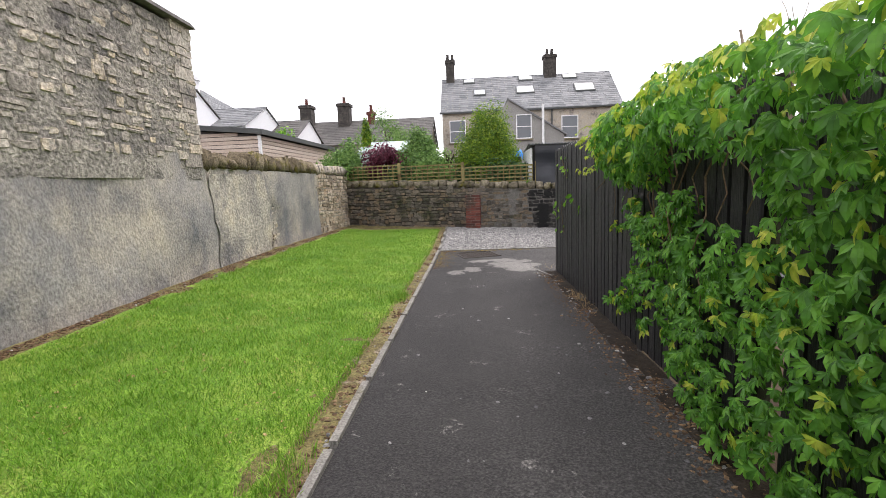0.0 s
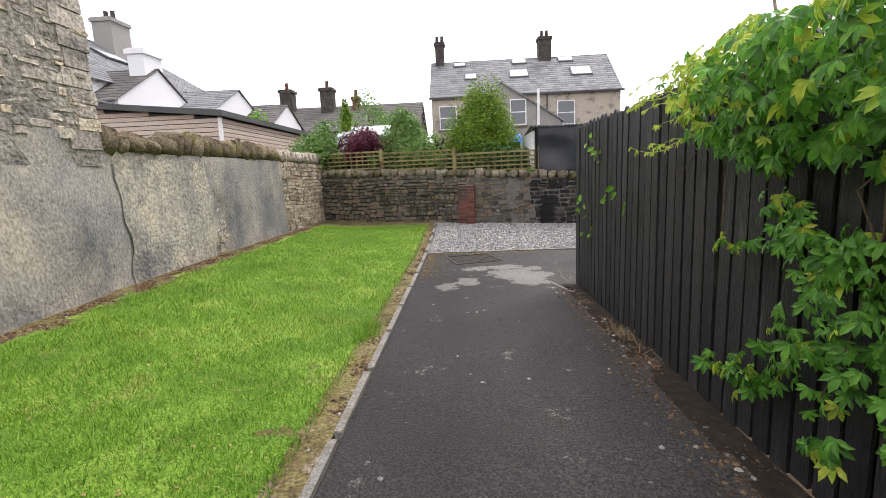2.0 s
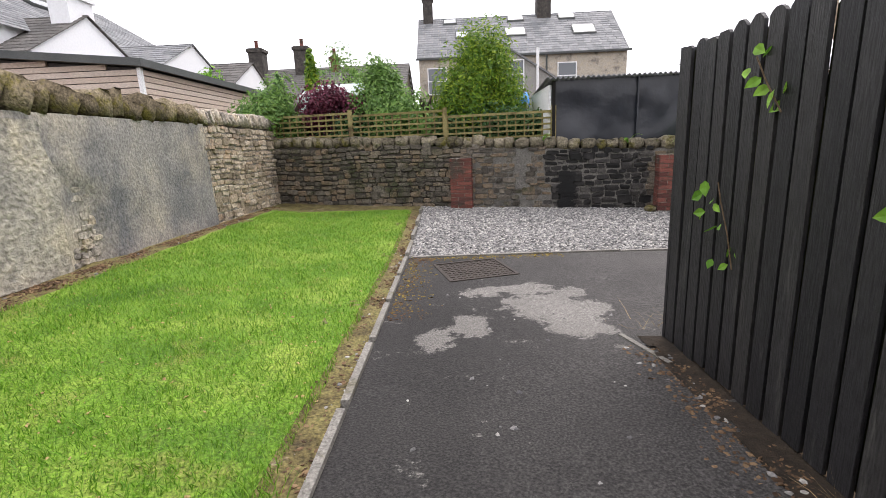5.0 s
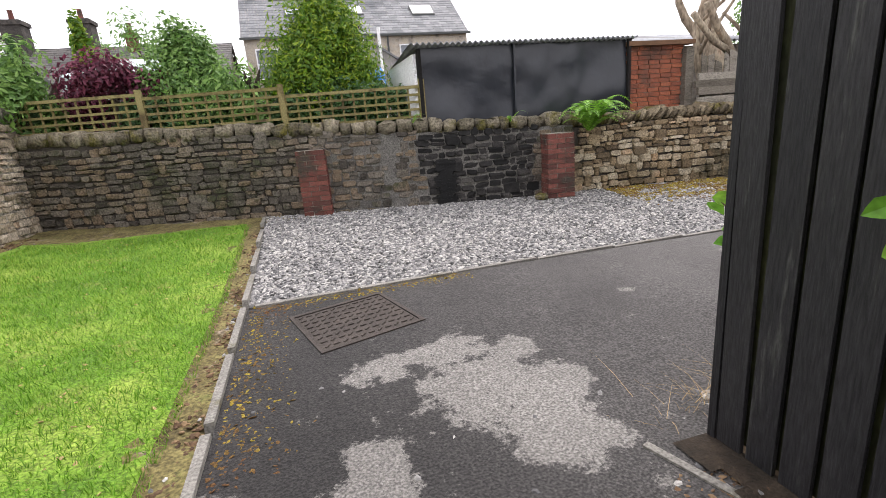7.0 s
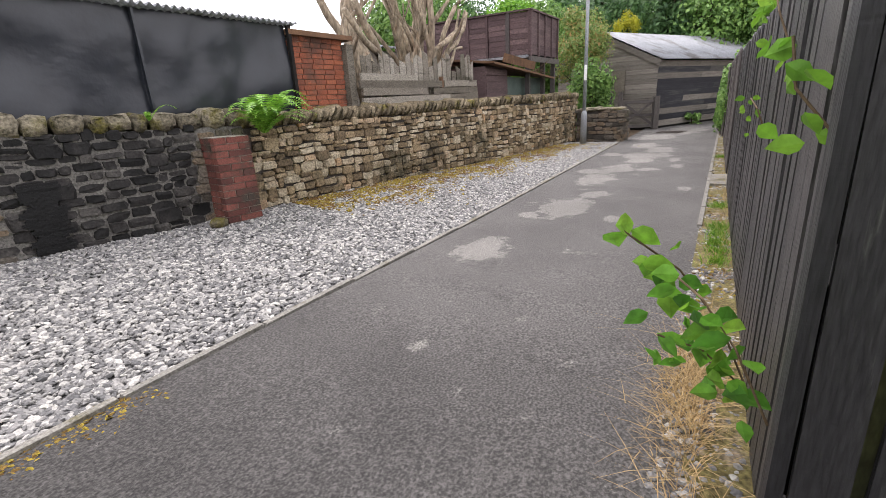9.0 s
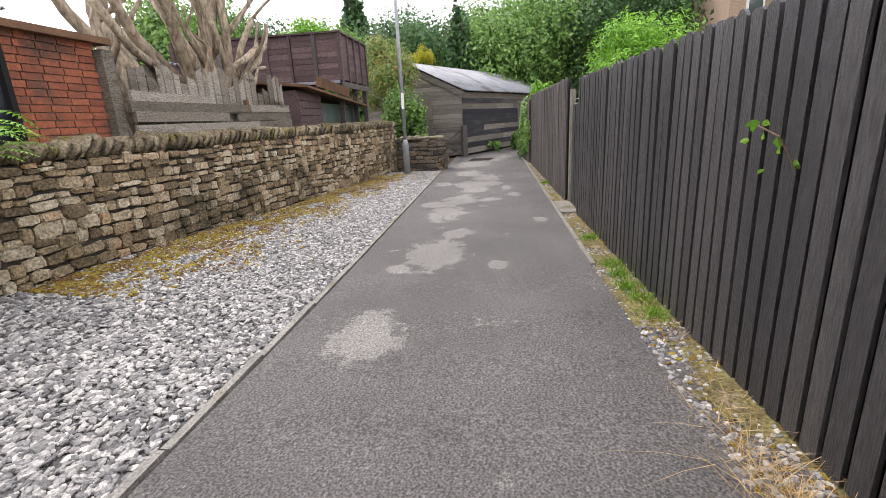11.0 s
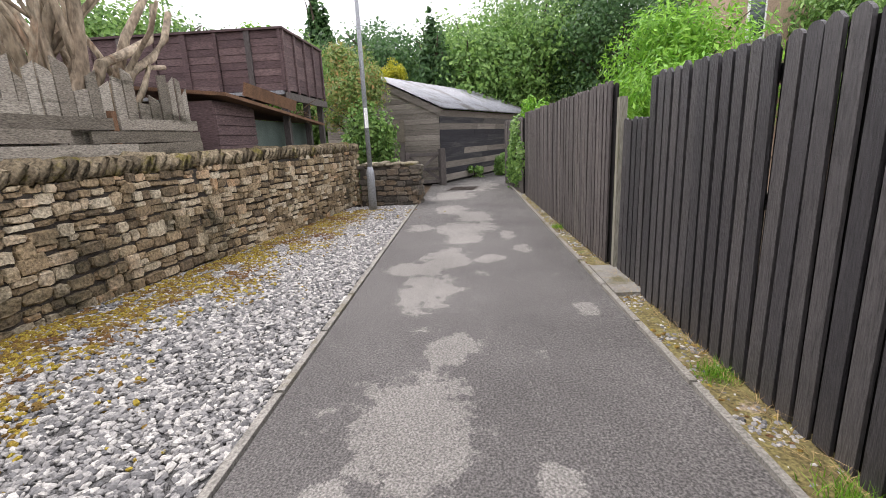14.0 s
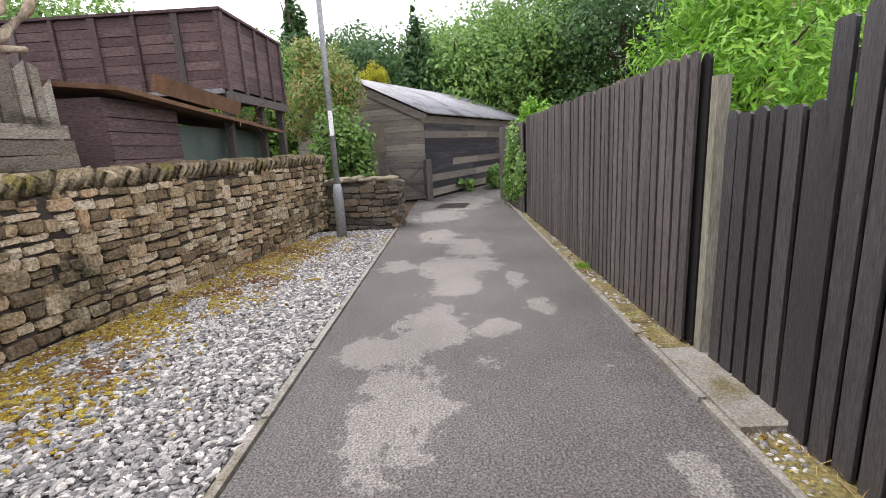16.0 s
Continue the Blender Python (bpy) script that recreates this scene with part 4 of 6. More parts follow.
vs = [(2.0, 34.5, -0.3), (6.6, 34.5, -0.3), (6.6, 38, -0.3), (2.0, 38, -0.3), (2.0, 34.5, 6.3), (6.6, 34.5, 4.6), (6.6, 38, 4.6), (2.0, 38, 6.3), (2.7, 34.5, 7.2), (2.7, 38, 7.2)]
g_.add(vs, [(0, 1, 5, 8, 4), (1, 2, 6, 5), (2, 3, 7, 9, 6), (3, 0, 4, 7), (4, 8, 9, 7), (5, 6, 9, 8)])
part("wall", g_, M["harl"], annex)
g_ = Geo()
g_.add([(2.6, 34.35, 7.3), (6.8, 34.35, 4.62), (6.8, 38, 4.62), (2.6, 38, 7.3), (2.6, 34.35, 7.2), (6.8, 34.35, 4.5), (6.8, 38, 4.5), (2.6, 38, 7.2)], [(0, 1, 2, 3), (7, 6, 5, 4), (0, 4, 5, 1), (1, 5, 6, 2), (2, 6, 7, 3), (3, 7, 4, 0)])
part("roof", g_, M["slate"], annex)
window(annex, 3.75, 34.48, 4.4, 1.1, 1.7)
g_ = Geo()
g_.tube([(5.1, 34.4, 0), (5.1, 34.4, 6.7)], [0.09, 0.09], 8)
part("soil_pipe", g_, M["whitepaint"], annex)
g_ = Geo()
g_.box((1.0, 34.7, -0.3), (2.0, 37.9, 5.9), taper=0.0)
part("side_wall", g_, M["white"], annex)

row = thing("stone_cottages", "row of stone cottages with dark slate roofs", "house", kind="structure")
gabled(row, -13.5, -3.1, 34, 41, 4.6, 6.6, M["stone_grey"], M["slate_brown"], 0.2)
chimney(row, -12.9, 37, 6.0, 7.9, 0.9, 0.9, M["sooty"], 1)
chimney(row, -9.9, 37, 6.0, 7.9, 0.9, 0.9, M["sooty"], 1)
chimney(row, -7.8, 37, 6.0, 7.2, 0.5, 0.5, M["brick"], 1)
wh = thing("white_cottage", "small white gabled cottage with a stone slate roof", "house", kind="structure")
gabled(wh, -13.0, -9.7, 26, 30, 4.4, 5.45, M["white"], M["slate_brown"], 0.1)
wh2 = thing("white_house", "white-walled house with a blue-grey slate roof", "house", kind="structure")
gabled(wh2, -14.5, -11.4, 23.4, 28.4, 4.75, 5.95, M["white"], M["slate"], 0.1)
wh3 = thing("white_gabled_house", "whitewashed house with stone slates and a gable chimney", "house", kind="structure")
gabled(wh3, -18.0, -13.2, 19.7, 25, 4.75, 6.3, M["white"], M["slate_brown"], 0.1)
chimney(wh3, -13.65, 22.3, 5.2, 7.1, 0.7, 1.2, M["white"], 0)
wh5 = thing("low_white_gable", "low white gable wall with slate verge", "house", kind="structure")
gabled(wh5, -21, -13.0, 18.0, 19.3, 4.4, 5.6, M["white"], M["slate"], 0.12, "y")
wh4 = thing("large_slate_roofed_house", "large white house with a long grey slate roof", "house", kind="structure")
gabled(wh4, -27, -14.5, 19.5, 34, 5.7, 9.5, M["white"], M["slate"], 0.15, "y")
chimney(wh4, -19.8, 29, 8.4, 10.7, 1.1, 1.5, M["harl"], 2)
g_ = Geo()
g_.box((-0.5, -0.9, 0.02), (0.5, 0.9, 0.12), pose(-18.2, 26.5, 8.01, 0, 31.3, 0))
rl_ = part("rooflight", g_, M["darktrim"], wh4)
g_ = Geo()
g_.box((-0.42, -0.82, 0.125), (0.42, 0.82, 0.135), pose(-18.2, 26.5, 8.01, 0, 31.3, 0))
part("pane", g_, M["skylight"], rl_)

# cedar-clad garden studio behind the rendered wall
studio = thing("garden_studio", "flat-roofed garden studio clad in pale cedar boards", "shed", kind="structure")
g_ = Geo()
g_.add([(-11.0, 15.05, -0.2), (-6.92, 15.05, -0.2), (-6.92, 23, -0.2), (-11.0, 23, -0.2), (-11.0, 15.05, 3.6), (-6.92, 15.05, 3.2), (-6.92, 23, 3.2), (-11.0, 23, 3.6)], [(3, 2, 1, 0), (4, 5, 6, 7), (0, 1, 5, 4), (1, 2, 6, 5), (2, 3, 7, 6), (3, 0, 4, 7)])
part("frame", g_, M["brownwood"], studio)
for k in range(24):
    z = 0.5 + k * 0.128
    x_far = -11.0 if z + 0.12 < 3.6 else -11.0
    reach = -6.92 if z + 0.12 < 3.2 else -6.92 - max(0.0, z - 3.12) * 10.2
    if reach > -10.8:
        g_ = Geo()
        g_.box((-11.0, 14.99 + 0.008 * (k % 2), z), (reach, 15.045, z + 0.108))
        part("cladding_board", g_, M["cedar"], studio)
    if z + 0.12 < 3.2:
        g_ = Geo()
        g_.box((-6.915, 15.05, z), (-6.86, 23, z + 0.108))
        part("cladding_board", g_, M["cedar"], studio)
g_ = Geo()
g_.box((-6.93, 14.97, -0.2), (-6.84, 15.05, 3.2))
part("corner_trim", g_, M["whitepaint"], studio)
g_ = Geo()
g_.add([(-11.2, 14.8, 3.64), (-6.7, 14.8, 3.2), (-6.7, 23.2, 3.2), (-11.2, 23.2, 3.64), (-11.2, 14.8, 3.8), (-6.7, 14.8, 3.36), (-6.7, 23.2, 3.36), (-11.2, 23.2, 3.8)], [(3, 2, 1, 0), (4, 5, 6, 7), (0, 1, 5, 4), (1, 2, 6, 5), (2, 3, 7, 6), (3, 0, 4, 7)])
part("roof", g_, M["darktrim"], studio)


def corrugated(name, parent, o, u, v, length, width, wave=0.09, amp=0.02, material=None, th=0.012):
    """A corrugated sheet from corner o: waves step along u, run along v."""
    o, u, v = Vector(o), Vector(u).normalized(), Vector(v).normalized()
    n_ = u.cross(v).normalized()
    geo = Geo()
    steps = int(length / wave * 6)
    for i in range(steps + 1):
        s = length * i / steps
        a = amp * math.sin(6.2832 * s / wave)
        for w_ in (0, width):
            for k in (0, th):
                geo.v.append(tuple(o + u * s + v * w_ + n_ * (a + k)))
    for i in range(steps):
        k = 4 * i
        for a, b in ((0, 2), (2, 3), (3, 1), (1, 0)):
            geo.f.append((k + a, k + b, k + 4 + b, k + 4 + a))
    return part(name, geo, material or M["zinc"], parent, smooth=True)


# black-sheeted lean-to and brick shed
lean_to = thing("sheeted_shed", "long shed walled in black plastic sheet under a corrugated roof", "shed", kind="structure")
g_ = Geo()
for i in range(41):
    for k in range(13):
        x = 1.75 + 3.5 * i / 40
        z = 0.9 + 1.47 * k / 12
        g_.v.append((x, 13.62 - (x - 1.75) * 0.07 + 0.05 * noise.noise(Vector((x * 1.2, z * 1.6, 4))) + 0.02 * noise.noise(Vector((x * 4, z * 4, 1))), z))
for i in range(40):
    for k in range(12):
        a = i * 13 + k
        g_.f.append((a, a + 13, a + 14, a + 1))
part("sheet_wall", g_, M["sheet"], lean_to, "rippled black plastic sheet", smooth=True)
g_ = Geo()
g_.box((1.76, 13.75, -0.2), (5.2, 15.9, 2.32))
part("body", g_, M["harl"], lean_to)
for x_ in (1.74, 3.25, 5.27):
    g_ = Geo()
    b_ = 0.014 if x_ == 3.25 else 0.028
    g_.box((x_ - b_, 13.55 - (x_ - 1.75) * 0.07, 0.9), (x_ + b_, 13.6 - (x_ - 1.75) * 0.07, 2.36))
    part("batten", g_, M["sheet"] if x_ == 3.25 else M["darkwood_gapshade"], lean_to)
corrugated("roof", lean_to, (1.58, 13.42, 2.40), (1, -0.04, -0.008), (0.04, 1, -0.06), 3.82, 2.6)
g_ = Geo()
g_.box((1.66, 13.64, 0.9), (1.71, 15.6, 2.3))
part("side_panel", g_, M["whitepaint"], lean_to, "pale painted end panel")
brick_shed = thing("brick_shed", "small orange brick shed with a flat felt roof", "shed", kind="structure")
g_ = Geo()
g_.box((5.3, 13.42, -0.2), (6.45, 15.6, 2.22))
part("core", g_, M["mortar"], brick_shed)
g_ = Geo()
g_.box((0, 0, 0), (0.215, 0.03, 0.065))
bme = g_.mesh("brick", M["brick_orange"])
for c in range(18):
    for i in range(5):
        ob = new("brick", bme)
        ob.parent = brick_shed
        ob.location = (5.3 + i * 0.228 + (0.0 if c % 2 else -0.03), 13.395, 0.9 + c * 0.075)
g_ = Geo()
g_.box((5.25, 13.3, 2.24), (6.6, 15.7, 2.31))
part("roof", g_, M["rust"], brick_shed)
g_ = Geo()
g_.box((6.42, 13.3, 0.8), (6.58, 13.45, 2.18))
part("door_post", g_, M["greywood"], brick_shed)
far_shed = thing("grey_shed", "grey shed with a pale corrugated roof behind the boards", "shed", kind="structure")
g_ = Geo()
g_.box((6.7, 15.5, -0.2), (11, 18.5, 2.5))
part("wall", g_, M["barngrey"], far_shed)
corrugated("roof", far_shed, (6.3, 15.3, 2.55), (1, 0, 0), (0, 1, 0.2), 5, 3.4, 0.15)

# ragged board fence round the cut-back tree
rag = thing("ragged_board_fence", "weathered grey boards, long rails below broken uprights", "fence")
for k, (z, x0, x1) in enumerate(((1.22, 6.6, 9.3), (1.38, 6.6, 8.45), (1.5, 6.55, 9.0), (1.36, 8.7, 10.5), (1.22, 9.3, 10.5), (1.5, 9.1, 10.45), (1.62, 6.6, 8.1), (1.08, 6.6, 10.5))):
    g_ = Geo()
    m = pose(x0, 13.2 - (x0 - 6.6) * 0.06, z, 0, random.uniform(-1.2, 1.2), -3.4)
    g_.box((0, random.uniform(-0.03, 0.0), 0), (x1 - x0, 0.03, 0.125), m)
    part("rail_board", g_, M["greywood"], rag)
x = 6.75
while x < 10.4:
    w = random.uniform(0.09, 0.19)
    h = random.uniform(1.82, 2.22)
    g_ = Geo()
    y_ = 13.3 - (x - 6.6) * 0.06
    g_.add([(x, y_, 0.9), (x + w, y_, 0.9), (x + w, y_ + 0.02, 0.9), (x, y_ + 0.02, 0.9), (x, y_, h), (x + w, y_, h - random.uniform(-0.12, 0.12)), (x + w, y_ + 0.02, h - 0.05), (x, y_ + 0.02, h)], [(3, 2, 1, 0), (4, 5, 6, 7), (0, 1, 5, 4), (1, 2, 6, 5), (2, 3, 7, 6), (3, 0, 4, 7)])
    part("upright_board", g_, M["greywood"], rag)
    x += w + random.uniform(0.0, 0.04)
g_ = Geo()
g_.box((9.0, 13.05, 1.0), (9.09, 13.12, 1.7), taper=0.2)
part("broken_post", g_, M["rust"], rag)

# raised panel-sided box on stilts over low sheds
tower = thing("raised_panel_shed", "maroon fence-panel enclosure raised on posts over old sheds", "shed", kind="structure")
bx0, bx1, by0, by1, bz0, bz1 = 13.45, 15.9, 12.75, 17.2, 2.32, 3.42
# box filling the panels, its near-black colour painting the shade between slats
g_ = Geo()
g_.box((bx0 + 0.05, by0 + 0.05, bz0 - 0.05), (bx1, by1, bz1 - 0.08))
part("inner_box", g_, M["darkwood_gapshade"], tower)
for k in range(8):
    z = bz0 + k * 0.137
    for a in range(7):
        y0 = by0 + a * (by1 - by0) / 7
        g_ = Geo()
        g_.box((bx0 + 0.006 * ((a + k) % 2), y0 + 0.01, z), (bx0 + 0.045, y0 + (by1 - by0) / 7 - 0.01, z + random.uniform(0.127, 0.134)))
        part("panel_slat", g_, M["purplewood"], tower)
    for a in range(4):
        x0 = bx0 + 0.05 + a * (bx1 - bx0 - 0.05) / 4
        g_ = Geo()
        g_.box((x0, by0 + 0.005, z), (x0 + (bx1 - bx0) / 4 - 0.03, by0 + 0.045, z + 0.132))
        part("panel_slat", g_, M["purplewood"], tower)
for a in range(8):
    y0 = by0 + 0.03 + a * (by1 - by0) / 7
    g_ = Geo()
    w_ = 0.055 if a % 2 else 0.03
    g_.box((bx0 - 0.04, y0 - w_, bz0 - (0.16 if a % 2 else 0.02)), (bx0 - 0.003, y0 + w_, bz1 + (0.03 if a % 2 else 0)))
    part("batten", g_, M["brownwood"] if a in (1, 5) else M["purplewood"], tower)
for a in range(5):
    x0 = bx0 + 0.03 + a * (bx1 - bx0 - 0.05) / 4
    g_ = Geo()
    g_.box((x0 - 0.04, by0 - 0.035, bz0 - 0.05), (x0 + 0.04, by0 - 0.002, bz1))
    part("batten", g_, M["purplewood"], tower)
for lo, hi in (((bx0 - 0.06, by0 - 0.05, bz1), (bx0 + 0.07, by1, bz1 + 0.04)), ((bx0 + 0.07, by0 - 0.05, bz1), (bx1 + 0.04, by0 + 0.07, bz1 + 0.04))):
    g_ = Geo()
    g_.box(lo, hi)
    part("cap_rail", g_, M["purplewood"], tower)
for x_, y_ in ((13.52, 12.85), (14.8, 12.85), (15.8, 12.85), (13.52, 14.5), (13.52, 16.5)):
    g_ = Geo()
    g_.box((x_ - 0.06, y_ - 0.06, -0.2), (x_ + 0.06, y_ + 0.06, bz0))
    part("post", g_, M["brownwood"], tower)
g_ = Geo()
g_.box((bx0 - 0.1, by0 - 0.06, bz0 - 0.2), (bx1 + 0.02, by0 + 0.0, bz0 - 0.06))
part("beam", g_, M["brownwood"], tower)
g_ = Geo()
for i in range(15):
    g_.box((bx0 - 0.11, by0 + 0.05 + i * 0.28, bz0 - 0.09 + 0.012 * (i % 2)), (bx0 - 0.01, by0 + 0.33 + i * 0.28, bz0 - 0.02))
part("flashing", g_, M["zinc"], tower, "grey lead flashing strip")
low = thing("low_shed", "low maroon and green boarded shed with a sagging rusty roof", "shed", kind="structure")
g_ = Geo()
g_.box((11.0, 13.0, -0.2), (12.3, 15.5, 1.95))
part("wall", g_, M["purplewood"], low)
for k in range(8):
    g_ = Geo()
    g_.box((11.0, 12.965, 0.7 + k * 0.15), (12.3, 12.998, 0.84 + k * 0.15))
    part("wall_board", g_, M["purplewood"], low)
g_ = Geo()
g_.box((12.32, 13.02, -0.2), (15.2, 15.5, 1.72))
part("green_wall", g_, M["greenboard"], low, "flaking green painted boards")
g_ = Geo()
g_.add([(10.9, 12.72, 2.04), (15.2, 12.6, 1.72), (15.2, 14.4, 1.95), (10.9, 14.6, 2.25), (10.9, 12.72, 1.99), (15.2, 12.6, 1.67), (15.2, 14.4, 1.9), (10.9, 14.6, 2.2)], [(0, 1, 2, 3), (7, 6, 5, 4), (0, 4, 5, 1), (1, 5, 6, 2), (2, 6, 7, 3), (3, 7, 4, 0)])
part("roof", g_, M["rust"], low)
g_ = Geo()
g_.box((0, 0, 0), (2.0, 0.04, 0.2), pose(11.5, 12.72, 2.04, 12, 4, -2))
tagged(part("loose_board", g_, M["rust"]), "rusty loose plank lying on the shed roof", "plank")

dead = thing("dead_branches", "tangle of dead russet twigs on the shed roof", "branches", at=(13.9, 12.75, 1.83))
br_ = random.Random(21)
for k in range(11):
    g_ = Geo()
    cur = Vector((br_.uniform(-0.15, 0.15), br_.uniform(-0.1, 0.1), 0.0))
    way = Vector((br_.uniform(-1, 1), br_.uniform(-0.5, 0.2), br_.uniform(-0.1, 0.9))).normalized()
    pts_ = [tuple(cur)]
    for i in range(4):
        way = (way + Vector((br_.uniform(-0.4, 0.4), br_.uniform(-0.3, 0.3), br_.uniform(-0.5, 0.2)))).normalized()
        cur = cur + way * 0.14
        pts_.append(tuple(cur))
    g_.tube(pts_, [0.012, 0.01, 0.009, 0.007, 0.004], 5)
    part("twig", g_, M["stem"], dead)

# barn, gate, lamp post
barn = thing("lapboard_barn", "long timber barn, dark lapped boards, corrugated roof", "barn", kind="structure")
bdx, bdy = 5.9, -2.75
BL = math.hypot(bdx, bdy)
bang = math.degrees(math.atan2(bdy, bdx))
BM = pose(19.2, 10.1, -0.25, 0, 0, bang)
barn.matrix_basis = BM
WG = 4.6
# solid box behind the boards, coloured near-black as the shade inside
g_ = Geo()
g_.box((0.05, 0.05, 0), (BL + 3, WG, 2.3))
part("frame", g_, M["darkwood_gapshade"], barn)
for k in range(11):
    z = 0.12 + k * 0.205
    s = 0.0
    while s < BL + 3:
        l = random.uniform(1.5, 4.0)
        g_ = Geo()
        g_.box((s, 0, 0), (min(BL + 3, s + l) - 0.01, 0.022, 0.215), pose(0, 0.02 - (0.018 if k % 2 else 0), z, 9, 0, 0))
        # even rows mostly pale, painting the light caught on lower board edges
        part("lap_board", g_, M["barngrey"] if (k % 2 == 0 and random.random() < 0.8) or k == 10 else M["barnboard"], barn)
        s += l
for k in range(20):
    z = 0.1 + k * 0.17
    w0 = 0.02 if z < 2.25 else (z + 0.06 - 2.38) / 0.46
    w = WG if z < 2.25 else WG - w0
    if w - w0 < 0.2:
        break
    g_ = Geo()
    g_.box((-0.012 - 0.01 * (k % 2), w0, z), (0.04, w, z + 0.163))
    part("gable_board", g_, M["barngrey"], barn)
corrugated("roof", barn, (-0.15, -0.2, 2.42), (1, 0, 0), (0, 1, 0.46), BL + 3.4, 2.82, 0.14, 0.025)
corrugated("roof", barn, (-0.15, 2.36, 3.6), (1, 0, 0), (0, 1, -0.46), BL + 3.4, 2.8, 0.14, 0.025)
for sg, y0, z0 in ((1, -0.12, 2.33), (-1, WG + 0.12, 2.33)):
    g_ = Geo()
    g_.box((-0.09, 0, -0.14), (-0.03, 2.75, 0.06), pose(0, y0, z0, 24.7 * sg, 0, 0) if sg > 0 else pose(0, 2.3, 3.44, -24.7, 0, 0))
    part("fascia", g_, M["barngrey"], barn)
g_ = Geo()
g_.box((-0.05, 1.3, 1.35), (-0.02, 1.85, 2.15))
part("shutter", g_, M["greywood"], barn, "pale wooden shutter")
g_ = Geo()
g_.box((-0.05, 1.95, 0.1), (-0.02, 2.9, 2.1))
part("barn_door", g_, M["brownwood"], barn)
fg = thing("field_gate", "weathered timber gate with diagonal brace", "gate", at=(19.02, 10.1, -0.22), turn=114)
for lo, hi, m in (((0, 0, 0.1), (1.15, 0.05, 0.2), None), ((0, 0, 0.95), (1.15, 0.05, 1.05), None), ((0, 0, 0.5), (1.15, 0.05, 0.58), None), ((0, -0.01, 0), (0.09, 0.06, 1.15), None), ((1.08, -0.01, 0.05), (1.16, 0.06, 1.1), None), ((0, -0.03, -0.04), (1.35, 0.0, 0.04), pose(0.07, 0, 0.2, 0, -37, 0)), ((0, -0.03, -0.04), (1.35, 0.0, 0.04), pose(0.07, 0, 1.0, 0, 37, 0))):
    g_ = Geo()
    g_.box(lo, hi, m)
    part("gate_bar", g_, M["brownwood"], fg)
for x_, y_, h_ in ((19.35, 11.35, 1.35), (19.5, 11.75, 1.2), (18.95, 10.02, 1.15)):
    g_ = Geo()
    g_.box((x_ - 0.08, y_ - 0.08, -0.3), (x_ + 0.08, y_ + 0.08, h_ - 0.2), taper=0.1)
    tagged(part("timber_post", g_, M["brownwood"]), "rough brown timber gate post", "post", group="gate posts")
lamp = thing("street_lamp", "grey galvanised steel lamp post with a wider base", "lamp post", at=(13.98, 11.35, -0.22))
g_ = Geo()
g_.tube([(0, 0, -0.05), (0, 0, 0.82), (0, 0, 0.86), (0, 0, 0.95)], [0.088, 0.085, 0.08, 0.05], 16)
part("base", g_, M["galv"], lamp, smooth=True)
g_ = Geo()
g_.tube([(0, 0, 0.9), (0, 0, 3.2), (0, 0, 5.8)], [0.05, 0.045, 0.038], 14)
part("column", g_, M["galv"], lamp, smooth=True)
g_ = Geo()
g_.box((-0.06, -0.05, 1.75), (-0.045, 0.02, 2.15))
part("label_plate", g_, M["whitepaint"], lamp, "white number plate")
g_ = Geo()
g_.box((-0.3, -0.1, 5.78), (0.35, 0.1, 5.9), taper=0.3)
part("lantern", g_, M["galv"], lamp)

# trellis on the garden wall
def trellis(p, q, z, h, group):
    p, q = Vector(p), Vector(q)
    d = q - p
    L = d.length
    ang = math.degrees(math.atan2(d.y, d.x))
    tr = thing("trellis", "square wooden trellis panel, green algae on timber", "trellis", group=group, at=(p.x, p.y, z), turn=ang)
    for k in range(5):
        g_ = Geo()
        g_.box((0, -0.012, k * (h - 0.03) / 4), (L, 0.012, k * (h - 0.03) / 4 + (0.035 if k < 4 else 0.045)))
        part("rail", g_, M["trellis"], tr)
    n = int(L / 0.165)
    for i in range(n + 1):
        g_ = Geo()
        xx = i * (L - 0.03) / n
        g_.box((xx, 0.014, 0), (xx + 0.028, 0.032, h))
        part("lath", g_, M["trellis"], tr)


def back_pt(x, z):
    return (x, wall_y(x) + 0.2, z)


for x0, x1, z0 in ((-4.0, -2.3, 1.56), (-2.25, -0.33, 1.5), (-0.27, 1.72, 1.38)):
    trellis(back_pt(x0, 0), back_pt(x1, 0), z0, 0.46, "trellis panels on the wall")
for x_, z_ in ((-2.27, 1.42), (-0.3, 1.35), (1.75, 1.28)):
    g_ = Geo()
    px, py, _ = back_pt(x_, 0)
    g_.box((px - 0.04, py - 0.03, z_), (px + 0.04, py + 0.05, z_ + 0.66))
    tagged(part("trellis_post", g_, M["trellis"]), "square green-brown timber trellis post", "post", group="trellis posts")

# cast cover in the lane
cover = thing("manhole_cover", "rusty cast iron inspection cover with raised treads", "manhole cover", at=(0.04, 9.78, gz(0, 9.8) - 0.003), turn=16)
cover.scale = (1.03, 1.2, 1.0)
g_ = Geo()
for lo, hi in (((-0.39, -0.33, 0), (0.39, -0.3, 0.012)), ((-0.39, 0.3, 0), (0.39, 0.33, 0.012)), ((-0.39, -0.3, 0), (-0.36, 0.3, 0.012)), ((0.36, -0.3, 0), (0.39, 0.3, 0.012))):
    g_.box(lo, hi)
part("rim", g_, M["iron"], cover)
g_ = Geo()
g_.box((-0.355, -0.295, -0.02), (0.355, 0.295, 0.004))
part("plate", g_, M["iron"], cover)
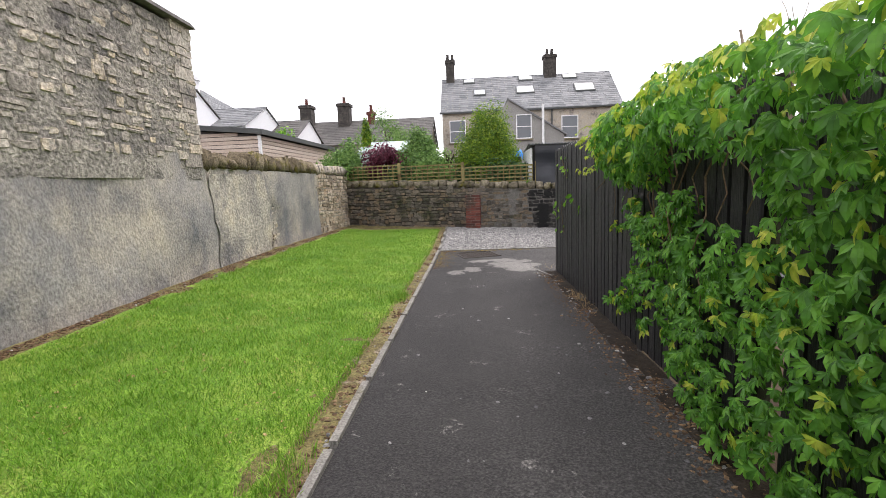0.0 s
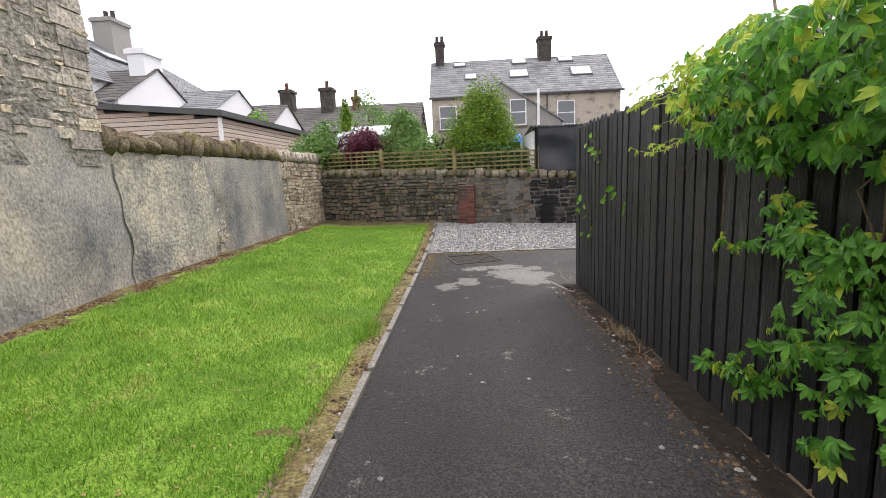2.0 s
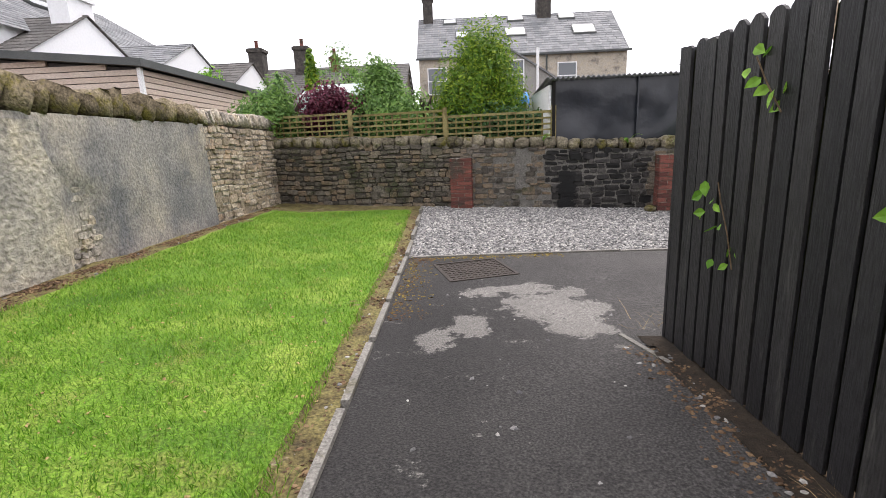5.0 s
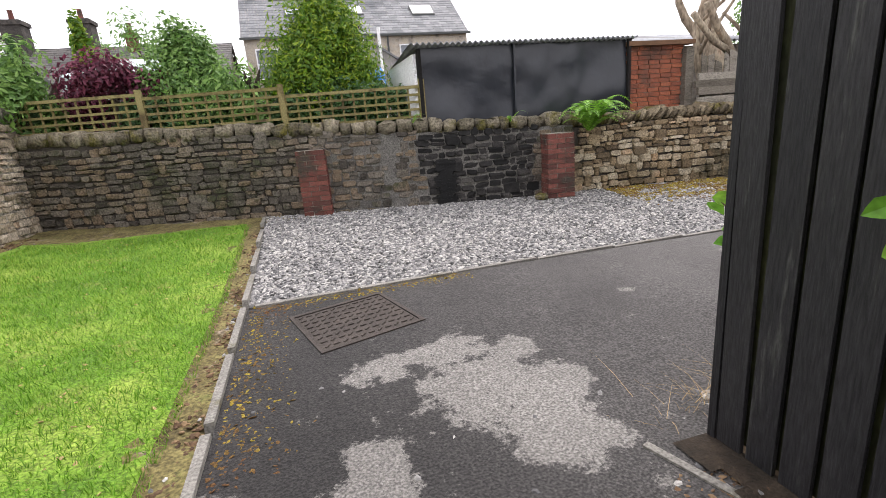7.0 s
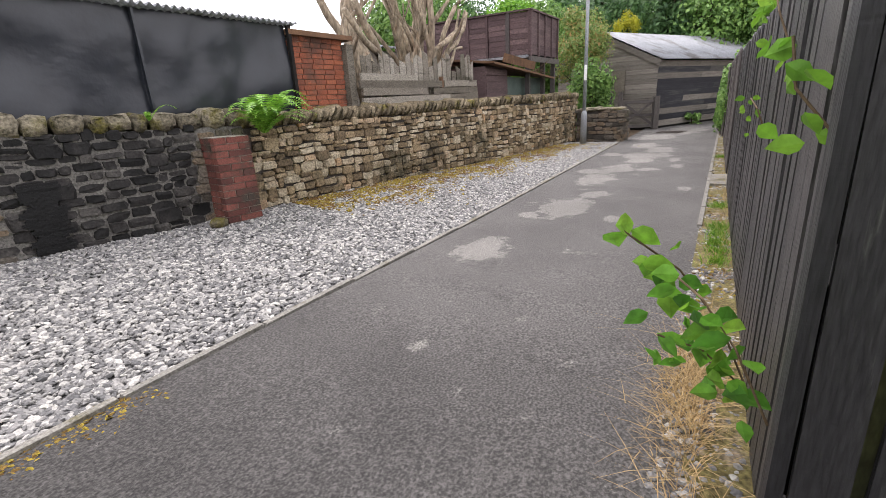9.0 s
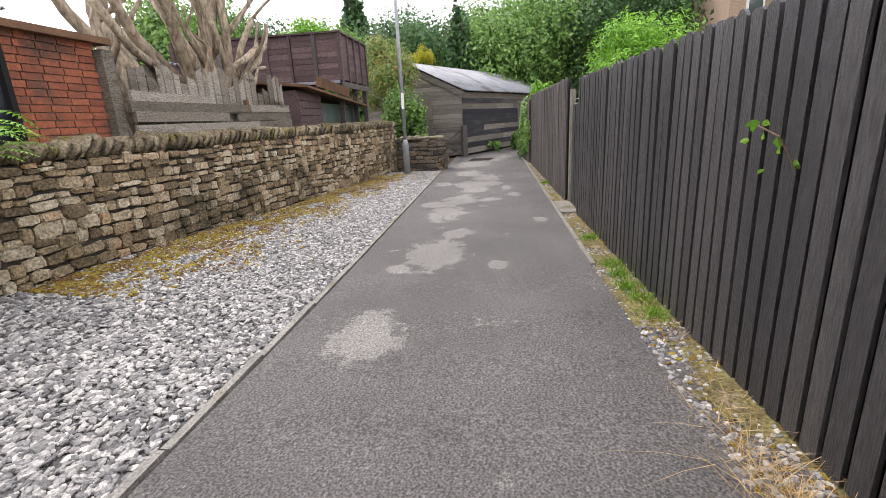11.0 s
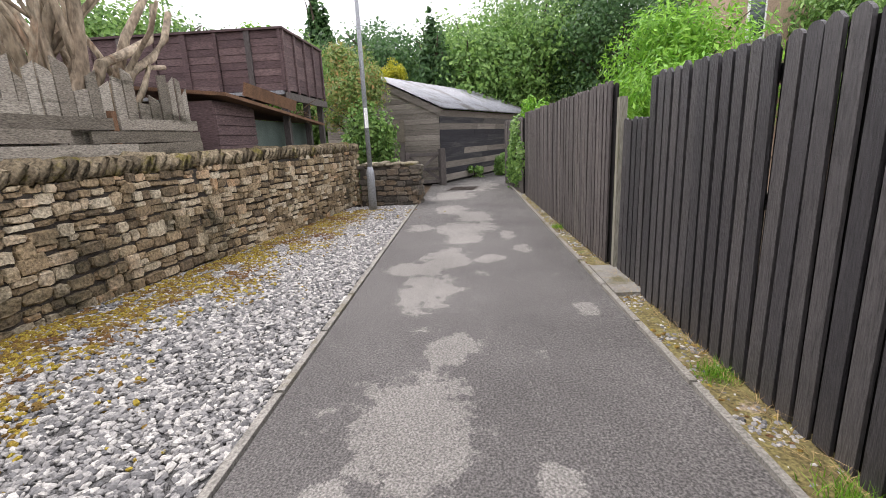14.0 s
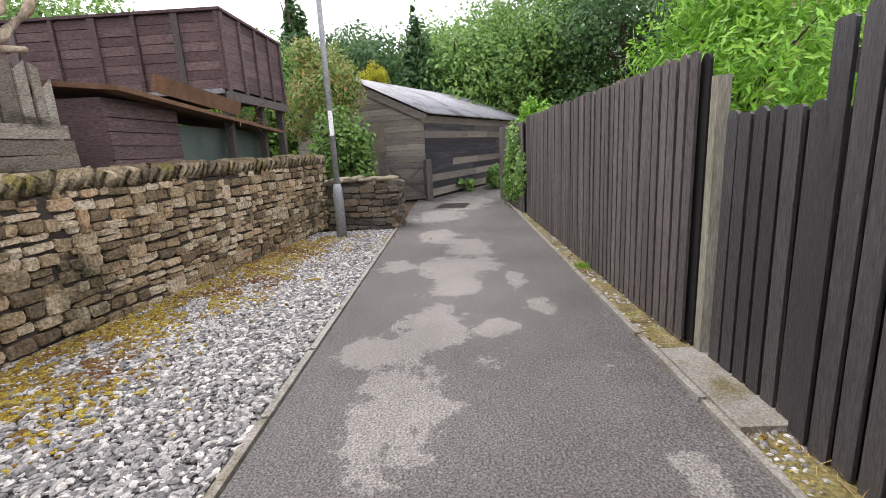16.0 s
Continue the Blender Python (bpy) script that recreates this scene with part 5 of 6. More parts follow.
for i in range(11):
    for j in range(9):
        g_ = Geo() if i == 0 and j == 0 else g_
        if i == 0 and j == 0:
            g_.box((-0.024, -0.007, 0.004), (0.024, 0.007, 0.012), taper=0.2)
            tread = g_.mesh("tread", M["iron"])
        ob = new("tread", tread)
        ob.parent = cover
        ob.matrix_basis = pose(-0.32 + i * 0.064, -0.26 + j * 0.065, 0, 0, 0, 0 if (i + j) % 2 else 35)
grate = thing("drain_grate", "round-cornered iron drain grate in the lane", "drain grate", at=(17.6, 9.4, gz(17.6, 9.4) + 0.004), turn=-10)
g_ = Geo()
g_.box((-0.45, -0.4, -0.02), (0.45, 0.4, 0.004))
part("plate", g_, M["iron"], grate)
for i in range(9):
    g_ = Geo()
    g_.box((-0.4 + i * 0.09, -0.35, 0.004), (-0.36 + i * 0.09, 0.35, 0.012))
    part("bar", g_, M["iron"], grate)

# ---------- plants ----------
RNG = np.random.default_rng(7)


def leaves(centres, normals, size, aspect=0.5, droop=0.3, fold=0.25, size_var=0.35):
    """Folded leaf blades (two quads each) at centres, roughly facing normals; returns Geo."""
    n = len(centres)
    c, nn = np.asarray(centres, float), np.asarray(normals, float)
    nn = nn / np.maximum(1e-6, np.linalg.norm(nn, axis=1))[:, None]
    nn += RNG.normal(0, 0.45, (n, 3))
    nn /= np.linalg.norm(nn, axis=1)[:, None]
    a = np.cross(nn, RNG.normal(0, 1, (n, 3)))
    a[:, 2] -= droop * np.abs(a).max(axis=1)
    a -= (a * nn).sum(1)[:, None] * nn
    a /= np.maximum(1e-6, np.linalg.norm(a, axis=1))[:, None]
    b = np.cross(nn, a)
    L = size * (1 + size_var * RNG.uniform(-1, 1, n))[:, None]
    w = L * aspect / 2
    p0, p1 = c - a * L / 2, c + a * L / 2
    m0 = c - a * L * 0.08 + nn * w * fold
    p = np.stack([p0, m0 + b * w, p1, m0 - b * w], 1)
    geo = Geo()
    geo.v = [tuple(q) for q in p.reshape(-1, 3)]
    geo.f = [f for i in range(n) for f in ((4 * i, 4 * i + 1, 4 * i + 2), (4 * i, 4 * i + 2, 4 * i + 3))]
    return geo


def crown_points(n, centre, radii, lumps=14, seed=1, shell=0.45, cone=0.0, low=-0.8):
    """Points in a lumpy crown: clumps on an ellipsoid, denser near the outside; cone narrows the top."""
    r = np.random.default_rng(seed)
    d = r.normal(0, 1, (lumps, 3))
    d /= np.linalg.norm(d, axis=1)[:, None]
    d[:, 2] = np.maximum(d[:, 2], low)
    lc = d * r.uniform(0.5, 0.85, (lumps, 1))
    lr = r.uniform(0.28, 0.5, lumps)
    which = r.integers(0, lumps, n)
    v = r.normal(0, 1, (n, 3))
    v /= np.linalg.norm(v, axis=1)[:, None]
    rad = (r.uniform(0, 1, n) ** shell)[:, None]
    p = lc[which] + v * rad * lr[which][:, None]
    if cone:
        k = 1 - cone * np.clip((p[:, 2] + 1) / 2, 0, 1)
        p[:, :2] *= k[:, None]
    nn = v + 0.6 * p
    return p * np.array(radii) + np.array(centre), nn


def tree(name, label, at, height, radii, material, n, size, seed, category="tree", trunk=0.15, cone=0.0, lumps=16, aspect=0.5, group="", droop=0.3, trunk_m=None, shell=0.45):
    th = thing(name, label, category, group)
    x, y, z = at
    r = random.Random(seed)
    cz = z + height - radii[2]
    g_ = Geo()
    g_.tube([(x, y, z - 0.2), (x + r.uniform(-0.1, 0.1), y, z + height * 0.35), (x, y + r.uniform(-0.1, 0.1), z + height * 0.8)], [trunk, trunk * 0.75, trunk * 0.25], 8)
    for k in range(7):
        a = r.uniform(0, 6.28)
        s = r.uniform(0.3, 0.65)
        b = Vector((x, y, z + height * s))
        e = Vector((x + math.cos(a) * radii[0] * 0.7 * (1 - cone * s), y + math.sin(a) * radii[1] * 0.7 * (1 - cone * s), min(z + height * 0.95, z + height * s + radii[2] * 0.5)))
        g_.tube([b, (b + e) / 2 + Vector((0, 0, 0.05)), e], [trunk * 0.45, trunk * 0.3, trunk * 0.08], 5)
    part("trunk", g_, trunk_m or M["trunk"], th)
    p, nn = crown_points(n, (x, y, cz), radii, lumps, seed, cone=cone, shell=shell)
    part("crown", leaves(p, nn, size, aspect, droop), material, th)
    return th


# garden shrubs behind the wall
tree("golden_conifer", "tall golden-green conifer with upright feathery sprays", (0.5, 15.4, 0), 3.75, (1.08, 1.0, 1.7), M["l_gold"], 46000, 0.095, 3, cone=0.1, lumps=80, aspect=0.3, droop=-0.9, category="conifer")
tree("clipped_bush", "dense rounded green evergreen bush", (-1.8, 15.5, 0), 3.1, (0.9, 0.8, 1.4), M["l_mid"], 34000, 0.085, 4, category="bush", lumps=80, aspect=0.5, cone=0.2)
tree("leafy_shrub", "loose pale green shrub with drooping leaves", (-0.75, 14.9, 0), 2.8, (0.95, 0.6, 1.05), M["l_mid"], 5000, 0.15, 5, category="shrub", lumps=16, aspect=0.28)
tree("purple_shrub", "purple-leaved shrub leaning over the trellis", (-2.85, 15.3, 0), 2.75, (0.85, 0.6, 0.85), M["l_purple"], 6000, 0.09, 6, category="shrub")
tree("dark_conifer", "dark green pointed young conifer", (-4.0, 15.6, 0), 3.55, (0.85, 0.8, 1.6), M["l_dark"], 5000, 0.13, 7, category="conifer", cone=0.8, aspect=0.3)
tree("bright_shrub", "bright green bushy shrub at the wall corner", (-4.2, 15.1, 0), 2.85, (0.95, 0.7, 1.0), M["l_mid"], 7000, 0.12, 8, category="shrub", aspect=0.35)
tree("lime_conifer", "lime green conifer in the garden", (-4.1, 18.5, 0), 4.0, (0.75, 0.8, 1.7), M["l_gold"], 3500, 0.13, 9, category="conifer", cone=0.55)
tree("weeping_birch", "soft weeping birch with fine hanging leaves", (-4.2, 23.0, 0), 5.0, (1.5, 1.4, 1.9), M["l_mid"], 4500, 0.16, 10, lumps=14, aspect=0.3, droop=1.2)
tree("small_tree", "pale leafy young tree by the studio", (-8.9, 22.0, 0), 4.4, (0.7, 0.7, 0.9), M["l_light"], 700, 0.16, 17)
g_ = Geo()
g_.add([(-4.3, 17.5, 0), (-2.0, 17.5, 0), (-2.0, 20, 0), (-4.3, 20, 0), (-4.3, 17.5, 2.7), (-2.0, 17.5, 2.7), (-2.0, 20, 2.7), (-4.3, 20, 2.7), (-4.3, 18.75, 3.15), (-2.0, 18.75, 3.15)], [(0, 1, 5, 4), (1, 2, 6, 9, 5), (2, 3, 7, 6), (3, 0, 4, 8, 7), (4, 5, 9, 8), (6, 7, 8, 9)])
gh = thing("greenhouse", "pale green-glazed greenhouse in the garden", "greenhouse")
part("glazing", g_, M["glasshouse"], gh)
for i in range(6):
    g_ = Geo()
    g_.box((-4.3 + i * 0.46 - 0.02, 17.46, 0), (-4.3 + i * 0.46 + 0.02, 17.498, 2.72))
    part("glazing_bar", g_, M["galv"], gh)
g_ = Geo()
for i in range(13):
    for j in range(7):
        g_.v.append((1.0 + i * 0.06, 16.2 + j * 0.09, 2.42 + 0.05 * noise.noise(Vector((i * 0.5, j * 0.5, 0))) - (0.22 if j == 0 else 0) - (0.12 if i in (0, 12) else 0)))
for i in range(12):
    for j in range(6):
        a = i * 7 + j
        g_.f.append((a, a + 7, a + 8, a + 1))
tarp = part("blue_tarpaulin", g_, M["blue"], smooth=True)
tagged(tarp, "crumpled blue tarpaulin over stacked timber", "tarpaulin")
g_ = Geo()
g_.box((0.95, 16.25, -0.1), (1.65, 16.7, 2.32))
tagged(part("wood_store", g_, M["brownwood"]), "stack of brown timber under a blue tarpaulin", "timber stack")

for x_, n_ in ((-3.4, 3500), (-2.2, 3500), (-1.0, 3500), (0.2, 3500), (1.2, 2500)):
    tree("hedge_plant", "dim green undergrowth behind the trellis", (x_, wall_y(x_) + 0.95, 0), 2.1, (0.85, 0.4, 0.7), M["l_dark"], n_, 0.1, int(60 + x_ * 3), category="hedge", trunk=0.03, group="undergrowth behind the trellis")

# woods behind the barn
woods = [
    (27, 17.5, 6.6, 3.6, "l_mid"), (31, 13.5, 7.6, 4.2, "l_dark"), (30, 9.0, 7.4, 4.0, "l_mid"), (33, 5.0, 9.4, 5.0, "l_mid"), (30, 1.0, 9.6, 4.8, "l_dark"),
    (38, 16.0, 8.8, 5.0, "l_dark"), (24, 23.0, 7.6, 4.0, "l_mid"), (31, 25.0, 9.0, 4.5, "l_dark"), (37, 9.0, 9.4, 5.5, "l_mid"), (22, -6.5, 7.5, 4.0, "l_mid"), (40, 2, 13, 6, "l_dark"),
]
for i, (x_, y_, h_, r_, mk) in enumerate(woods):
    tree("woodland_tree", "tall broadleaf tree in full summer leaf" if mk == "l_mid" else "dense dark green woodland tree", (x_, y_, -0.2), h_, (r_, r_, h_ * 0.47), M[mk], 24000, 0.22, 30 + i, trunk=0.28, lumps=60, aspect=0.6, group="trees of the wood behind the barn")
tree("tall_fir", "dark tall fir above the wood", (36, 18.6, 0), 11.6, (2.6, 2.6, 6.0), M["l_dark"], 6000, 0.4, 50, trunk=0.25, cone=0.85, lumps=40, group="trees of the wood behind the barn")
tree("cypress", "grey-green pointed cypress among the trees", (27, 10.6, 0), 7.4, (1.7, 1.7, 3.8), M["l_dark"], 6000, 0.26, 51, trunk=0.2, cone=0.8, lumps=36, group="trees of the wood behind the barn")
tree("russet_tree", "small tree with russet and green foliage", (18.5, 12.6, 0), 4.05, (1.25, 1.15, 1.35), M["l_russet"], 9000, 0.13, 52, trunk=0.09, aspect=0.35, lumps=26)
tree("light_tree", "pale green young tree behind the raised shed", (22.5, 17.5, 0), 5.8, (1.9, 1.9, 2.2), M["l_light"], 4500, 0.22, 53, trunk=0.12)
tree("ivy_clump", "dense green ivy mound beside the stub wall", (17.0, 11.95, -0.2), 2.4, (0.75, 0.75, 1.3), M["l_mid"], 9000, 0.1, 54, category="ivy", aspect=0.8, lumps=40)
tree("verge_bush", "low leafy bush at the foot of the barn", (21.7, 7.85, -0.25), 0.95, (0.6, 0.45, 0.5), M["l_mid"], 2500, 0.1, 57, category="bush", trunk=0.03, aspect=0.6)
tree("fence_shrub", "yellow-green shrub glimpsed through the fence gap", (2.3, 2.2, -0.1), 1.75, (0.7, 0.9, 0.9), M["l_light"], 5000, 0.09, 58, category="shrub", trunk=0.04)
tree("yellow_bush", "small yellow-leaved bush on the barn roof edge", (25.9, 12.4, 0), 4.7, (0.75, 0.7, 0.7), M["l_yellow"], 1600, 0.1, 55, category="bush", trunk=0.05)
tree("willow_shrub", "tall bright green leafy shrub behind the fence", (11.8, 6.0, -0.2), 3.35, (2.0, 1.0, 1.5), M["l_light"], 17000, 0.12, 56, category="shrub", aspect=0.28, lumps=46, trunk=0.08)
tree("fence_top_bush", "bright bush rising over the far fence", (16.6, 7.5, -0.2), 2.55, (0.65, 0.4, 0.7), M["l_light"], 1500, 0.11, 57, category="bush", trunk=0.05)
tree("fence_ivy", "ivy hanging over the old fence end", (16.9, 7.95, -0.2), 2.0, (1.5, 0.22, 1.05), M["l_mid"], 3800, 0.09, 58, category="ivy", aspect=0.8, trunk=0.03, lumps=26)
tree("barn_foot_weeds", "low green weeds at the barn foot", (21.3, 9.0, -0.25), 0.55, (0.9, 0.35, 0.4), M["l_mid"], 1200, 0.12, 59, category="weeds", trunk=0.02, lumps=10)

# cut-back leafless tree
def limb(geo, p, d, r, length, depth, rnd):
    pts, rad = [p], [r]
    cur, dirn = Vector(p), Vector(d).normalized()
    for k in range(5):
        dirn = (dirn + Vector((rnd.uniform(-0.28, 0.28), rnd.uniform(-0.28, 0.28), 0.13))).normalized()
        cur = cur + dirn * length / 5
        pts.append(tuple(cur))
        rad.append(r * (1 - 0.11 * (k + 1)))
    geo.tube(pts, rad, 9)
    if depth:
        for k in range(4 if depth > 1 else 3):
            i = rnd.randint(2, 5)
            nd = dirn + Vector((rnd.uniform(-1, 1), rnd.uniform(-0.7, 0.7), rnd.uniform(-0.1, 0.7)))
            limb(geo, pts[i], nd, rad[i] * 0.6, length * 0.55, depth - 1, rnd)


bare = thing("pollarded_tree", "bare cut-back tree with pale twisted limbs", "tree")
rnd = random.Random(5)
for k, (x_, dx, r_, L_) in enumerate(((8.1, -0.12, 0.24, 2.9), (8.45, 0.03, 0.11, 2.5), (8.8, 0.0, 0.13, 2.6), (9.12, -0.03, 0.15, 2.7), (9.45, 0.07, 0.13, 2.7), (9.65, 0.2, 0.1, 2.6), (7.75, -0.3, 0.1, 2.3), (8.65, 0.12, 0.09, 2.4), (9.3, 0.0, 0.08, 2.2))):
    g_ = Geo()
    base = Vector((x_, 13.75 + rnd.uniform(-0.1, 0.15), 0.4))
    limb(g_, tuple(base), (dx, rnd.uniform(-0.06, 0.06), 1), r_ * 1.1, L_ + 0.6, 2 if k in (1, 2, 3, 7) else 1, rnd)
    part("limb", g_, M["bark"], bare, smooth=True)
for pts_, r_ in ((((9.5, 13.7, 1.7), (9.75, 13.62, 2.3), (10.2, 13.58, 2.5), (10.7, 13.58, 2.75), (10.95, 13.6, 3.24)), 0.075), (((9.8, 13.65, 1.6), (10.15, 13.55, 2.25), (10.6, 13.52, 2.5), (10.95, 13.52, 2.8), (11.2, 13.55, 3.2)), 0.07), (((8.0, 13.7, 1.8), (7.6, 13.62, 2.3), (7.35, 13.6, 2.55), (7.1, 13.6, 2.95)), 0.085), (((7.95, 13.6, 1.6), (7.55, 13.55, 2.15), (7.2, 13.52, 2.3), (6.7, 13.5, 2.75)), 0.07), (((9.9, 13.6, 1.5), (10.3, 13.5, 2.1), (10.45, 13.5, 2.35), (10.8, 13.5, 2.4)), 0.045)):
    g_ = Geo()
    g_.tube(pts_, [r_ * (1 - 0.09 * i) for i in range(len(pts_))], 9)
    part("limb", g_, M["bark"], bare, smooth=True)
g_ = Geo()
g_.tube([(8.3, 13.8, -0.2), (8.3, 13.8, 0.5), (8.35, 13.8, 1.0)], [0.7, 0.6, 0.35], 12)
part("bole", g_, M["bark"], bare, smooth=True)

# fern in the wall
def fern(at, n, size, label, seed):
    th = thing("fern", label, "fern", at=at)
    r = random.Random(seed)
    for k in range(n):
        a = r.uniform(-3.3, 0.15)
        L = size * r.uniform(0.7, 1.1)
        up = r.uniform(1.2, 2.6)
        g_ = Geo()
        pts = []
        for i in range(23):
            s = i / 22
            pts.append(Vector((math.cos(a) * L * s, math.sin(a) * L * s * 0.8 - 0.15 * s, L * (up * s - 0.75 * up * s * s))))
        side = Vector((-math.sin(a), math.cos(a), 0))
        for i in range(1, 23):
            w = 0.27 * L * math.sin(3.1 * (0.08 + 0.92 * i / 22)) * 0.75 + 0.01
            d = (pts[i] - pts[i - 1])
            for sg in (-1, 1):
                t = pts[i] + side * sg * w + d * 0.8 - Vector((0, 0, 0.1 * w))
                g_.add([pts[i] - d * 0.42, t, pts[i] + d * 0.42], [(0, 1, 2)])
        part("frond", g_, M["l_light"], th)


fern((4.2, 12.86, 0.95), 26, 0.58, "bright green fern growing from the wall", 3)
fern((2.95, 13.05, 1.2), 5, 0.2, "small fern sprouting on the coping", 4)
fern((1.5, 13.35, 1.3), 4, 0.16, "small green weed on the wall top", 5)


# creeper on the path fence: five-fingered leaves
def palmate(size, k):
    r = random.Random(k)
    geo = Geo()
    for i, a in enumerate((-78, -38, 0, 38, 78)):
        L = size * (1.0, 0.92, 0.72)[abs(i - 2)] * r.uniform(0.9, 1.1)
        ar = radians(a + r.uniform(-6, 6))
        d, s = Vector((math.sin(ar), 0, -math.cos(ar))), Vector((math.cos(ar), 0, math.sin(ar)))
        w = L * 0.18
        dr = 0.25 * L
        m1, m2 = d * L * 0.35 + Vector((0, -0.02 * L, 0)), d * L * 0.68 + Vector((0, dr * 0.25, 0))
        t = d * L + Vector((0, dr * 0.9, 0))
        up = Vector((0, -0.3 * w, 0))
        vs = [Vector((0, 0, 0)), m1 + s * w * 0.8 + up, m2 + s * w + up, t, m2 - s * w + up, m1 - s * w * 0.8 + up, m1, m2]
        geo.add(vs, [(0, 6, 1), (1, 6, 7, 2), (2, 7, 3), (0, 5, 6), (6, 5, 4, 7), (7, 4, 3)])
    return geo


PALMS = [palmate(0.1, k) for k in range(8)]
vine = thing("creeper", "lush five-fingered green creeper cascading over the black fence", "climbing plant")


def vine_density(y, z):
    if 2.09 < y < 2.18 and z < 1.55:
        return 0.0
    top = 1.0 if y < 3.9 else max(0.0, (5.3 - y) / 1.4)
    hang = 1.58 if y > 3.4 else 1.48 if y > 2.5 else 1.25
    d = 0.0
    if z > hang - 0.25 * math.sin(y * 2.1):
        d = top
    low_edge = 1.0 - 1.0 * ss(3.9, 2.6, y)
    if y < 3.9 and z > low_edge and z < 1.22 + 0.1 * math.sin(y * 5):
        d = max(d, 0.7 if noise.noise(Vector((y * 1.4, z * 1.4, 7))) > -0.22 else 0.08)
    if 3.4 < y < 4.4 and 0.25 < z < 1.0 and noise.noise(Vector((y * 2.2, z * 2.2, 9))) > 0.08:
        d = max(d, 0.5)
    if y < 1.9:
        d = max(d, 0.7 if noise.noise(Vector((y * 1.5, z * 1.5, 3))) > -0.2 else 0.12)
    return d


vr = random.Random(11)
spots_v = []
while len(spots_v) < 7200:
    y_, z_ = vr.uniform(-2.5, 5.3), vr.uniform(0.0, 2.2)
    if vr.random() > vine_density(y_, z_):
        continue
    bulge = 0.06 + 0.3 * ss(1.1, 1.8, z_) * ss(5.4, 3.5, y_) + (0.12 if y_ < 2.4 else 0.04)
    if z_ > 1.75:
        bulge *= max(0.1, 1 - (z_ - 1.75) / 0.45)
        if noise.noise(Vector((y_ * 1.8, 0, 1))) * 0.16 + 1.88 + 0.08 * ss(1.5, 2.8, y_) < z_:
            continue
    dep = vr.random() ** 0.5 * bulge
    x_ = 1.33 - dep if vr.random() < 0.93 or z_ < 1.85 else 1.33 + vr.uniform(0, 0.4)
    tilt = -25 - 50 * ss(1.7, 2.3, z_) + vr.uniform(-25, 25)
    m = pose(x_, y_, z_, 0, 0, -90 + vr.uniform(-55, 55)) @ pose(0, 0, 0, tilt, vr.uniform(-35, 35), 0) @ Matrix.Scale(vr.uniform(0.4, 0.9), 4)
    spots_v.append((m, z_ > 1.8 and vr.random() < 0.45 or y_ > 4.1 and vr.random() < 0.6 or vr.random() < 0.08))
spots_v.sort(key=lambda s: (s[0].translation - Vector((1.0, 2.6, 1.2))).length)
vm = [u.mesh("leaf", M["l_vine"]) for u in PALMS]
for m, young in spots_v[:280]:
    ob = new("leaf", vr.choice(vm))
    ob.parent, ob.matrix_basis = vine, m
for flag, mk, lab in ((False, "l_vine", "glossy green leaves"), (True, "l_vine_young", "yellow-green young leaves")):
    g_ = Geo()
    for m, young in spots_v[280:]:
        if bool(young) == flag:
            u = vr.choice(PALMS)
            g_.add([m @ p for p in u.v] if isinstance(u.v[0], Vector) else [m @ Vector(p) for p in u.v], u.f)
    tagged(part("foliage", g_, M[mk], vine), lab, kind="stuff")
for k in range(26):
    g_ = Geo()
    y0 = vr.uniform(-1.5, 4.6)
    pts = [(1.30, y0, 1.78)]
    low_ = vr.uniform(0.1, 1.4) if y0 < 3.6 else vr.uniform(1.0, 1.5)
    n_ = 7
    for i in range(1, n_):
        pts.append((1.30 - vr.uniform(0, 0.08), pts[-1][1] + vr.uniform(-0.13, 0.16), 1.78 + (low_ - 1.78) * i / (n_ - 1)))
    g_.tube(pts, [0.007 - 0.0007 * i for i in range(n_)], 5)
    part("stem", g_, M["stem"], vine)


for k in range(9):
    g_ = Geo()
    y0, z0 = vr.uniform(4.2, 4.9), vr.uniform(1.45, 1.95)
    pts = [(1.2, y0, z0)]
    for i in range(5):
        pts.append((pts[-1][0] - vr.uniform(-0.02, 0.035), pts[-1][1] + 0.13, pts[-1][2] + vr.uniform(-0.05, 0.035)))
    g_.tube(pts, [0.004, 0.004, 0.0035, 0.003, 0.002, 0.0015], 5)
    part("tendril", g_, M["l_vine_young"], vine, "pale young trailing shoot")
    for i in (2, 3, 4, 5):
        ob = new("leaf", PALMS[i].mesh("leaf", M["l_vine_young"]))
        ob.parent = vine
        ob.matrix_basis = Matrix.Translation(pts[i]) @ pose(0, 0, 0, -40, vr.uniform(-30, 30), -90 + vr.uniform(-50, 50)) @ Matrix.Scale(vr.uniform(0.3, 0.6), 4)


# oval-leaved bramble and ivy sprigs
def oval(k, size=0.07):
    geo = Geo()
    L, w = size, size * 0.36
    vs = [(0, 0, 0), (w * 0.8, -0.004, -L * 0.25), (w, 0, -L * 0.55), (w * 0.5, 0.004, -L * 0.85), (0, 0.01, -L * 1.08), (-w * 0.5, 0.004, -L * 0.85), (-w, 0, -L * 0.55), (-w * 0.8, -0.004, -L * 0.25), (0, 0.008, -L * 0.4), (0, 0.01, -L * 0.75)]
    geo.add(vs, [(0, 8, 1), (1, 8, 2), (2, 8, 9), (2, 9, 3), (3, 9, 4), (0, 7, 8), (7, 6, 8), (6, 9, 8), (6, 5, 9), (5, 4, 9)])
    return geo


OV = oval(0).mesh("leaf", M["l_light"])
OVD = oval(1).mesh("leaf", M["l_vine"])


